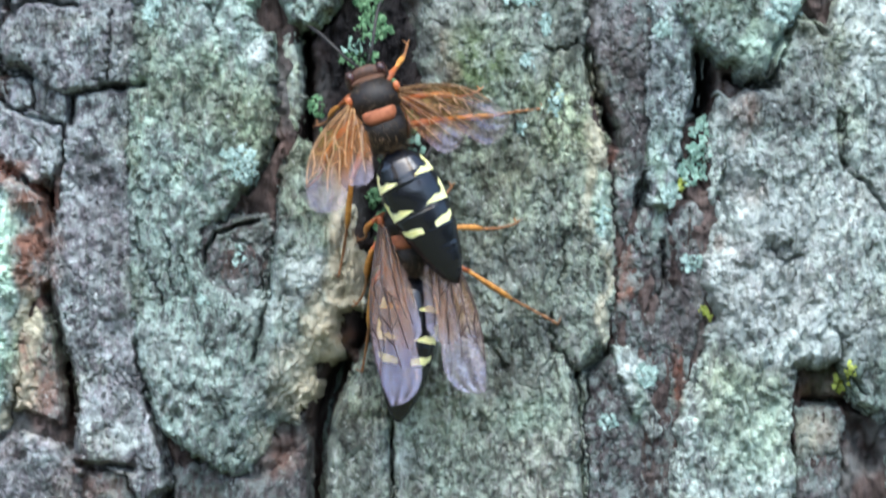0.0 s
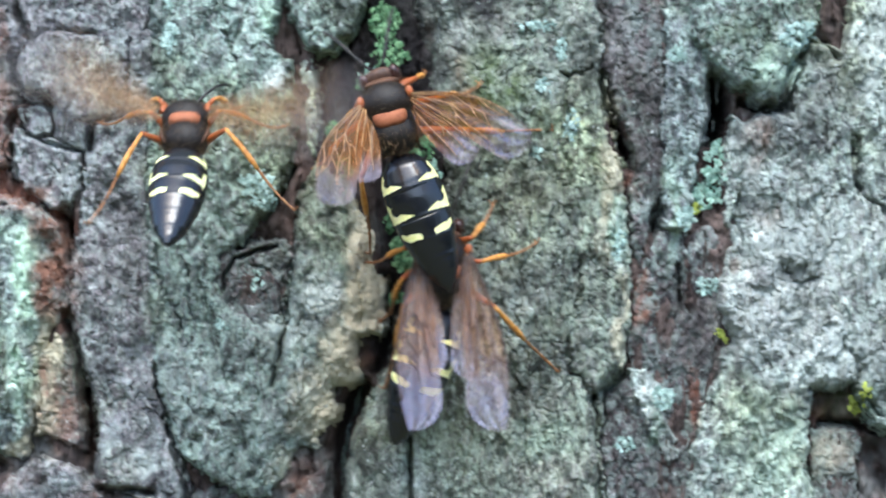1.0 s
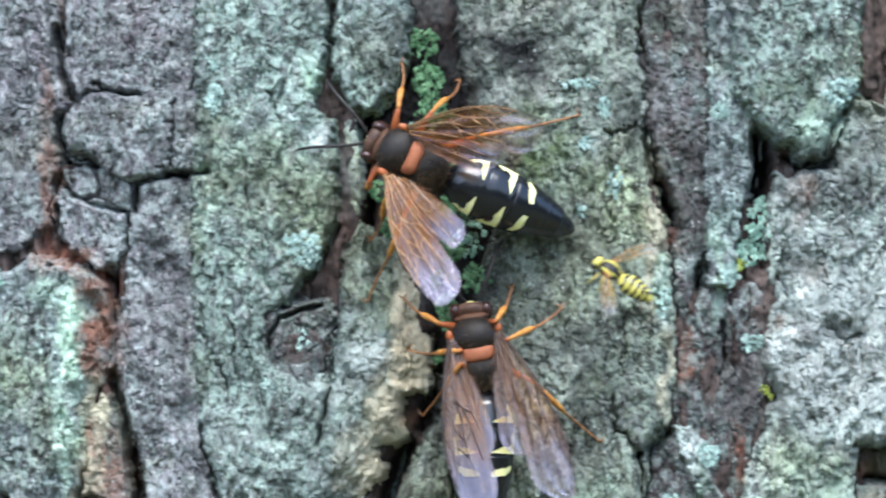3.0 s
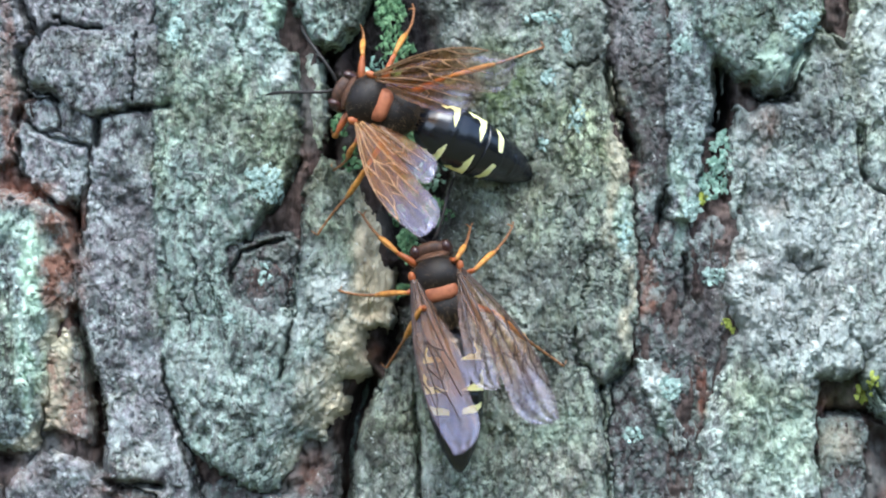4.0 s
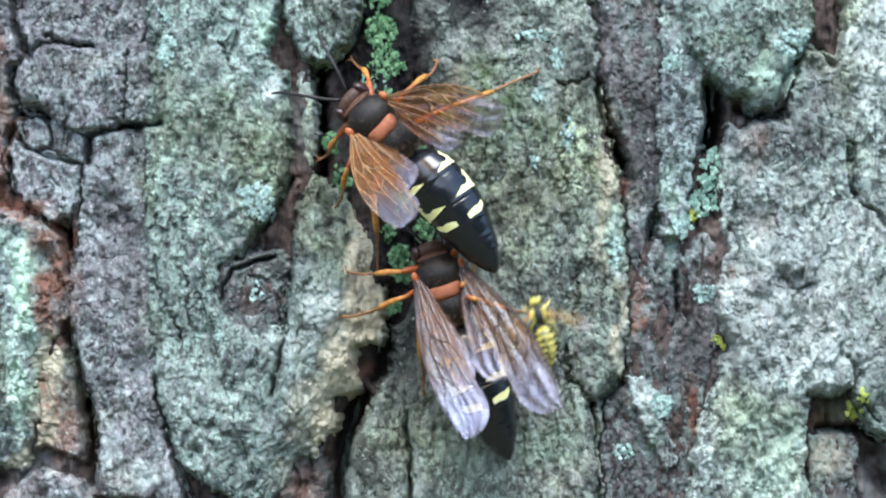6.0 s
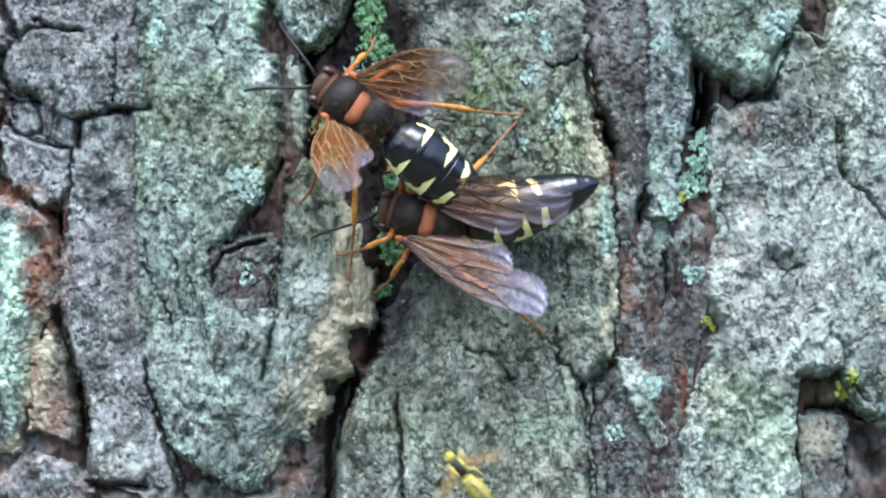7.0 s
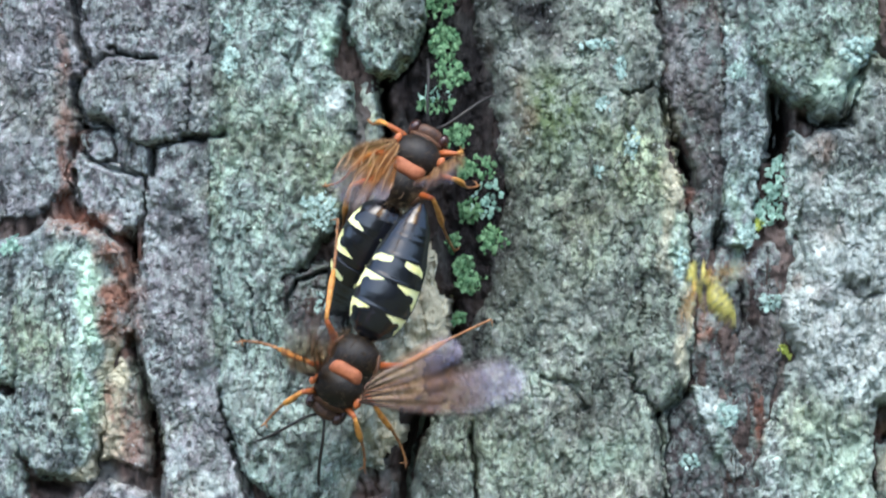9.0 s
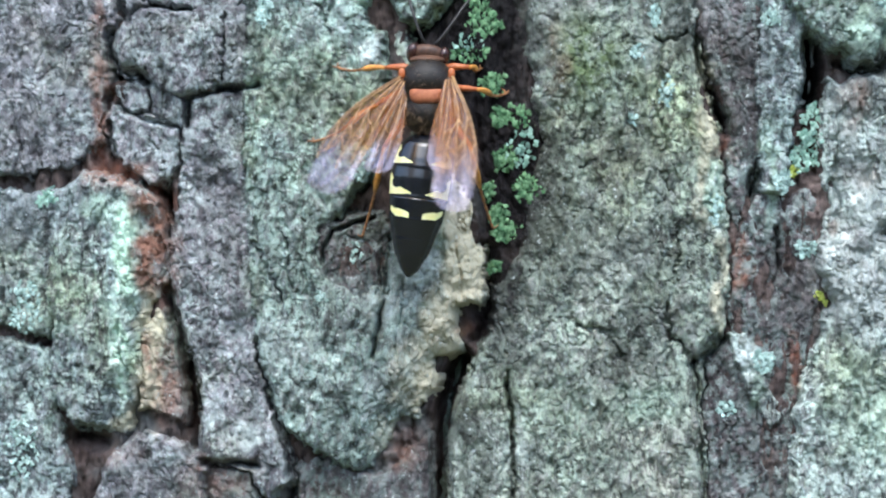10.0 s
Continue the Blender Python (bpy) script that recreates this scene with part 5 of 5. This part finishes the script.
LOWER_ROWS = [
    (0.00, 783, 465, 8, -5, 7, 1, 7.5, 0, 0, 0, 0, 10, 11, 0),
    (0.50, 780, 466, 8, -6, 8, 2, 7.5, 0, 0, 0, 0, 10, 18, 0),
    (0.90, 794, 457, -12, -12, 10, -0, 7.5, 0, 0, 0, 0, 10, 15, 0),
    (1.00, 815, 476, 0, -19, 9, 0, 7.5, 0, 0, 0, 0, 10, 14, 0),
    (1.10, 831, 453, -4, -13, 9, 16, 7.5, 0, 0, 0, 0, 11, 13, 0),
    (1.30, 821, 433, 0, -10, 17, 12, 7.5, 0, 0, 0, 0, 12, 12, 0),
    (1.50, 795, 476, -3, -6, 19, -4, 7.5, 0, 0, 0, 0, 14, 10, 0),
    (2.00, 816, 516, 2, -6, 16, -3, 7.5, 0, 0, 0, 0, 17, 18, 0),
    (2.50, 799, 527, 8, 0, 14, -0, 7.5, 0, 0, 0, 0, 16, 10, 0),
    (3.00, 796, 518, 10, 1, 12, 1, 7.5, 0, 0, 0, 0, 10, 14, 0),
    (4.50, 799, 530, 15, 5, 18, -4, 7.5, 0, 0, 0, 0, 14, 10, 0),
    (5.00, 797, 512, 10, 3, 13, -2, 7.5, 0, 0, 0, 0, 10, 10, 0),
    (5.50, 813, 516, 3, 2, 13, -2, 7.5, 0, 0, 0, 0, 10, 10, 0),
    (5.70, 814, 517, 4, 4, 14, -2, 7.5, 0, 0, 0, 0, 14, 15, 0),
    (6.30, 832, 457, 35, 42, 16, 3, 7.5, 0, 0, 0, 0, 26, 32, 0),
    (6.80, 850, 423, 55, 70, 17, 18, 7.5, 0, 0, 0, 0, 30, 27, 0),
    (7.00, 804, 405, 75, 109, 13, 13, 7.5, 0, 0, 0, 0, 33, 31, 0),
    (7.50, 789, 397, 78, 94, -6, 20, 7.5, 0, 0, 0, 0, 10, 10, 0),
    (7.70, 773, 300, 75, 87, -16, 45, 7.5, 0, 0, 0, 0, 18, 29, 0),
    (8.00, 762, 386, 70, 91, -3, 21, 8.0, 0, 0, 0, -20, 35, 10, 0),
    (8.20, 734, 383, 85, 127, -35, 55, 7.0, 0, 0, 0, 0, 41, 16, -35),
    (8.30, 778, 307, 175, 191, 87, 116, 8.0, 0, 0, 0, 0, 43, 20, -30),
    (8.40, 714, 341, 145, 216, 109, 71, 8.0, 0, 0, 18, 0, 72, 12, -30),
    (8.50, 566, 409, 172, 167, 83, 123, 9.0, 0, 0, -8, 0, 70, 74, 0),
    (8.60, 572, 431, 200, 186, 63, 122, 8.0, 0, 0, -10, 0, 39, 94, -60),
    (8.70, 583, 517, 190, 177, 63, 99, 9.0, 0, 0, 0, 0, 32, 97, -52),
    (8.80, 567, 581, 155, 149, 55, 90, 9.0, 0, 0, 0, 0, 30, 33, -30),
    (8.90, 548, 611, 150, 146, 34, 66, 9.0, 0, 0, 0, 0, 24, 35, -35),
    (9.00, 538, 622, 150, 155, 58, 54, 17.0, 0, 0, 4, 0, 74, 26, 0),
    (9.10, 560, 552, 110, 121, 144, 38, 12.0, 0, 10, 0, 0, 56, 38, -25),
    (9.20, 569, 423, 60, 80, 220, -2, 11.0, 0, 20, 0, 0, 22, 46, 0),
    (9.30, 570, 286, 10, 59, -34, 13, 10.0, 0, 25, 20, 0, 24, 51, 25),
    (9.40, 512, 283, -1, 64, -2, 70, 10.0, 0, 25, 20, 0, 14, 14, 40),
    (9.50, 502, 230, -6, 68, 3, 76, 10.0, 0, 24, 18, 0, 19, 48, 0),
    (9.60, 435, 703, 159, 149, 50, 10, 22.0, 0, 0, 0, 0, 14, 14, 0),
    (9.70, 668, 799, -121, -111, -40, 170, 25.0, 0, 0, 0, 0, 14, 14, 0),
    (9.80, 856, 1164, -131, -121, -10, 170, 30.0, 0, 0, 0, 0, 14, 14, 0),
    (10.00, 1301, 1479, -131, -121, -10, 170, 40.0, 0, 0, 0, 0, 14, 14, 0),
]
# where the feet stand: right front, middle, hind; left front, middle, hind
LOWER_FEET = {
    0.0: [(859, 375), (974, 438), (1049, 615), (697, 471), (693, 585), (705, 703)],
    0.5: [(882, 394), (977, 433), (1049, 606), (689, 471), (695, 566), (706, 710)],
    1.0: [(902, 363), (980, 430), (1021, 659), (681, 467), (704, 572), (713, 691)],
    1.5: [(907, 390), (979, 472), (1028, 649), (710, 473), (626, 582), (671, 662)],
    2.0: [(942, 423), (1027, 533), (1002, 679), (732, 431), (692, 515), (722, 658)],
    2.5: [(950, 418), (1036, 538), (1016, 662), (698, 458), (690, 528), (730, 642)],
    3.0: [(857, 410), (946, 443), (1016, 682), (667, 428), (674, 518), (702, 633)],
    4.5: [(852, 425), (925, 415), (1015, 660), (668, 398), (603, 545), (700, 711)],
    5.0: [(854, 422), (924, 412), (1009, 682), (654, 437), (598, 547), (690, 729)],
    5.5: [(873, 422), (908, 482), (1010, 687), (653, 456), (613, 541), (693, 723)],
    7.0: [(743, 315), (813, 295), (969, 231), (652, 465), (712, 535), (1017, 607)],
    7.5: [(736, 291), (836, 272), (964, 208), (724, 501), (783, 582), (1023, 599)],
    8.0: [(702, 263), (803, 253), (902, 274), (637, 357), (721, 483), (941, 517)],
}
FLYING_ROWS = [
    (0.00, 1759, 999, 61, 61, 100, 90, 25.0, 20, 0, 0, 0, 12, 12, 0),
    (0.10, 1507, 808, 56, 59, 105, 85, 25.0, 20, 0, 0, 0, 12, 12, 0),
    (0.20, 1434, 586, 51, 56, 95, 90, 25.0, -25, 0, 0, 0, 12, 12, 0),
    (0.30, 1373, 648, 56, 56, 85, 95, 25.0, -25, 0, 0, 0, 12, 12, 0),
    (0.40, 1306, 984, 61, 61, 80, 100, 25.0, 20, 0, 0, 0, 12, 12, 0),
    (0.60, 781, 1172, 31, 31, 90, 90, 25.0, 20, 0, 0, 0, 12, 12, 0),
    (0.70, 635, 934, 16, 21, 95, 95, 25.0, 20, 0, 0, 0, 12, 12, 0),
    (0.80, 604, 685, 11, 18, 95, 90, 25.0, -40, 0, 0, 0, 12, 12, 0),
    (0.90, 413, 456, 15, 22, 85, 103, 25.0, -45, 0, 0, 0, 12, 12, 0),
    (0.97, 386, 265, 4, 0, 71, 116, 25.0, -48, 0, 0, 0, 12, 12, 0),
    (1.00, 377, 240, 2, -3, 73, 114, 25.0, -48, 0, 0, 0, 12, 12, 0),
    (1.03, 385, 215, 3, 0, 72, 115, 25.0, -48, 0, 0, 0, 12, 12, 0),
    (1.10, 565, 60, 8, 4, 72, 103, 25.0, -40, 0, 0, 0, 12, 12, 0),
    (1.20, 730, -220, 0, 0, 80, 95, 25.0, 20, 0, 0, 0, 12, 12, 0),
    (1.50, 824, -554, 0, 0, 80, 95, 30.0, 20, 0, 0, 0, 12, 12, 0),
    (10.00, 683, -746, -1, -1, 80, 95, 40.0, 20, 0, 0, 0, 12, 12, 0),
]
# seconds, place, heading, lift (mm), pitch, roll
YELLOW_ROWS = [
    (0.00, 1917, 142, 60, 15.0, 0, 0),
    (1.20, 1701, -144, 60, 15.0, 0, 0),
    (1.40, 1070, -61, 60, 14.0, 0, 0),
    (1.50, 968, 4, 60, 14.0, 0, 0),
    (1.60, 1014, -100, 50, 14.0, 0, 0),
    (1.80, 1150, -420, 50, 14.0, 0, 0),
    (2.20, 1980, -120, 60, 15.0, 0, 0),
    (2.40, 1800, 371, 60, 15.0, 0, 0),
    (2.60, 1433, 325, 50, 14.0, 0, 0),
    (2.70, 1384, 292, 60, 14.0, 0, 0),
    (2.80, 1191, 457, 70, 14.0, 0, 0),
    (3.00, 1025, 379, 55, 12.0, 0, 30),
    (3.20, 961, 463, 50, 12.0, 0, 0),
    (3.50, 1206, 392, 40, 12.0, 0, 0),
    (4.10, 1742, 406, 50, 14.0, 0, 0),
    (4.50, 1697, 333, 60, 14.0, 0, 0),
    (4.70, 1407, 290, 60, 13.0, 0, 0),
    (4.90, 1171, 328, 55, 12.0, 0, 0),
    (5.00, 1096, 330, 50, 12.0, 0, 20),
    (5.20, 998, 286, 50, 12.0, 0, 0),
    (5.40, 1049, 256, 40, 11.0, 0, 0),
    (5.50, 1088, 316, 35, 10.0, 0, 30),
    (5.70, 1075, 334, 30, 10.0, 0, 0),
    (6.20, 892, 689, 10, 12.0, 0, 0),
    (6.80, 687, 783, 10, 12.0, 0, 0),
    (7.00, 861, 837, 40, 12.0, 0, 0),
    (7.20, 976, 1073, 60, 14.0, 0, 0),
    (7.40, 1150, 1330, 60, 14.0, 0, 0),
    (8.00, 1900, 1300, 60, 14.0, 0, 0),
    (8.60, 1800, 640, 60, 14.0, 0, 0),
    (8.90, 1280, 614, 50, 13.0, 0, 0),
    (9.00, 1152, 468, 40, 13.0, 0, 0),
    (9.10, 1228, 269, 30, 13.0, 0, 0),
    (9.20, 1170, 93, 40, 13.0, 0, 0),
    (9.30, 901, 609, 50, 13.0, 0, 0),
    (9.40, 900, 622, 55, 13.0, 0, 0),
    (9.50, 1145, 592, 55, 13.0, 0, 0),
    (9.60, 1093, 429, 30, 13.0, 0, 0),
    (9.70, 1269, -72, 0, 14.0, 0, 0),
    (10.00, 1744, -408, 0, 15.0, 0, 0),
]


def stand(u, v, lift, heading, pitch, roll, size=1.0):
    """A wasp's pose on the bark: its back to the open, its head at the heading."""
    return Matrix.Translation(flat(u, v, -lift * MM)) @ pose(0, 0, 0, 90) @ pose(0, 0, 0, 0, 0, heading) @ pose(0, 0, 0, pitch, roll, 0)


def key_wasp(thing, moves, rows, feet, seed, beating, whirr=()):
    rnd = random.Random(seed)
    walk(thing, [(t, stand(u, v, lift, head, pitch, roll)) for t, u, v, head, tail, right, left, lift, pitch, roll, curl, nod, _, _, _ in rows])
    walk(moves["abdomen"], [(r[0], pose(0, -6.7 * MM, -0.8 * MM, r[11], 0, r[4] - r[3])) for r in rows])
    walk(moves["tip"], [(r[0], pose(0, -CURL_AT * MM, 0, r[11] * 0.55, 0, r[10])) for r in rows])
    walk(moves["head"], [(r[0], pose(0, 5.7 * MM, -1.6 * MM, rnd.uniform(-38, -22), 0, rnd.uniform(-9, 9))) for r in rows])
    for tag, s, at in (("right", 1, 5), ("left", -1, 6)):
        fore, hind = [], []
        spans = []
        for r, q in zip(rows, rows[1:]):
            first, last = frame(r[0]), frame(q[0])
            beat = any(a <= r[0] < b for a, b in whirr)
            for fr in range(first, last) if beat else (first,):
                w = (fr - first) / (last - first)
                swing = beating * math.sin(2 * math.pi * (fr - 1) * 4 / 15) if beat else 0.0
                spans.append(((fr - 1) / FPS, r[at] + (q[at] - r[at]) * w + swing, r[at + 7] + (q[at + 7] - r[at + 7]) * w + 0.6 * swing, r[14] + (q[14] - r[14]) * w))
        spans.append((rows[-1][0], rows[-1][at], rows[-1][at + 7], 0))
        for t, spread, raised, twist in spans:
            fore.append((t, pose(s * WING_ROOT[0] * MM, WING_ROOT[1] * MM, WING_ROOT[2] * MM, 0, 0, s * spread) @ pose(0, 0, 0, -raised, s * (-6 - twist), 0)))
            back = max(spread - 15, min(spread - 3, 4))
            hind.append((t, pose(s * HIND_ROOT[0] * MM, HIND_ROOT[1] * MM, HIND_ROOT[2] * MM, 0, 0, s * back) @ pose(0, 0, 0, -raised, s * (-4 - twist), 0)))
        walk(moves["fore_" + tag], fore)
        walk(moves["hind_" + tag], hind)
        for k in range(3):
            key_leg(thing, moves["leg_%s_%d" % (tag, k)], s, k, rows, feet, rnd)


def footing(feet, t, j):
    """Where on the plan foot j stands at t seconds; None once the wasp has let go of the bark."""
    times = sorted(feet)
    if not times or t > times[-1]:
        return None
    for a, b in zip(times, times[1:]):
        if a <= t <= b:
            f = (t - a) / (b - a)
            f = f * f * (3 - 2 * f)
            return [p + (q - p) * f for p, q in zip(feet[a][j], feet[b][j])]
    return feet[times[0]][j]


def frame_of(a, b):
    x, y = a.normalized(), a.cross(b).normalized()
    return Matrix((x, y, x.cross(y))).transposed()


def key_leg(thing, limb, s, k, rows, feet, rnd):
    """Turns a leg at the hip and the knee so that its foot stands where it should."""
    base, shin, toe, knee, foot = limb
    hip = Vector((s * HIPS[k][0], HIPS[k][1], HIPS[k][2])) * MM
    a, b, rest = knee.length, (foot - knee).length, frame_of(knee, foot)
    leg_rows, shin_rows, last = [], [], None
    for r in rows:
        t, u, v, head, lift, pitch, roll = r[0], r[1], r[2], r[3], r[7], r[8], r[9]
        spot = footing(feet, t, k + (0 if s > 0 else 3))
        if spot:
            way = (stand(u, v, lift, head, pitch, roll) @ Matrix.Diagonal((*thing.scale, 1))).inverted() @ flat(*spot, trunk_y(spot[0], top_of(*spot)) - 0.0004) - hip
        else:
            way = Euler((0, s * radians(rnd.uniform(-6, 8)), s * radians(rnd.uniform(-14, 12)))).to_matrix() @ foot * 0.9
        reach = min(max(way.length, 1.15 * abs(a - b)), 0.985 * (a + b))
        e = way.normalized()
        along = (a * a - b * b + reach * reach) / (2 * reach)
        up = Vector((0, 0, 1)) + Vector((s * 0.35, 0, 0))
        bend = along * e + math.sqrt(max(a * a - along * along, 0)) * (up - e * up.dot(e)).normalized()
        turn = (frame_of(bend, e * reach) @ rest.transposed()).to_quaternion()
        if last and last.rotation_difference(turn).angle > 1.3:
            turn = last.slerp(turn, 1.3 / last.rotation_difference(turn).angle)
        last = turn
        shank = (foot - knee).rotation_difference(turn.to_matrix().transposed() @ (e * reach - bend))
        leg_rows.append((t, Matrix.LocRotScale(hip, turn, None)))
        shin_rows.append((t, Matrix.LocRotScale(knee, shank, None)))
    walk(base, leg_rows)
    walk(shin, shin_rows)
    walk(toe, shin_rows)


def motions():
    key_wasp(upper_wasp, upper_moves, UPPER_ROWS, UPPER_FEET, 3, 16, ((7.65, 9.6),))
    key_wasp(lower_wasp, lower_moves, LOWER_ROWS, LOWER_FEET, 4, 18, ((7.65, 10.0),))
    key_wasp(flying_wasp, flying_moves, FLYING_ROWS, {}, 5, 72, ((0.0, 1.4),))
    walk(yellow_wasp, [(t, stand(u, v, lift, head, pitch, roll)) for t, u, v, head, lift, pitch, roll in YELLOW_ROWS])
    for tag, s in (("right", 1), ("left", -1)):
        walk(yellow_wings[tag], [(i / 10, pose(s * 1.2 * MM, 0.6 * MM, 1.1 * MM, 0, s * (-25 if i % 2 else 25), s * 62)) for i in range(0, 101)])


motions()
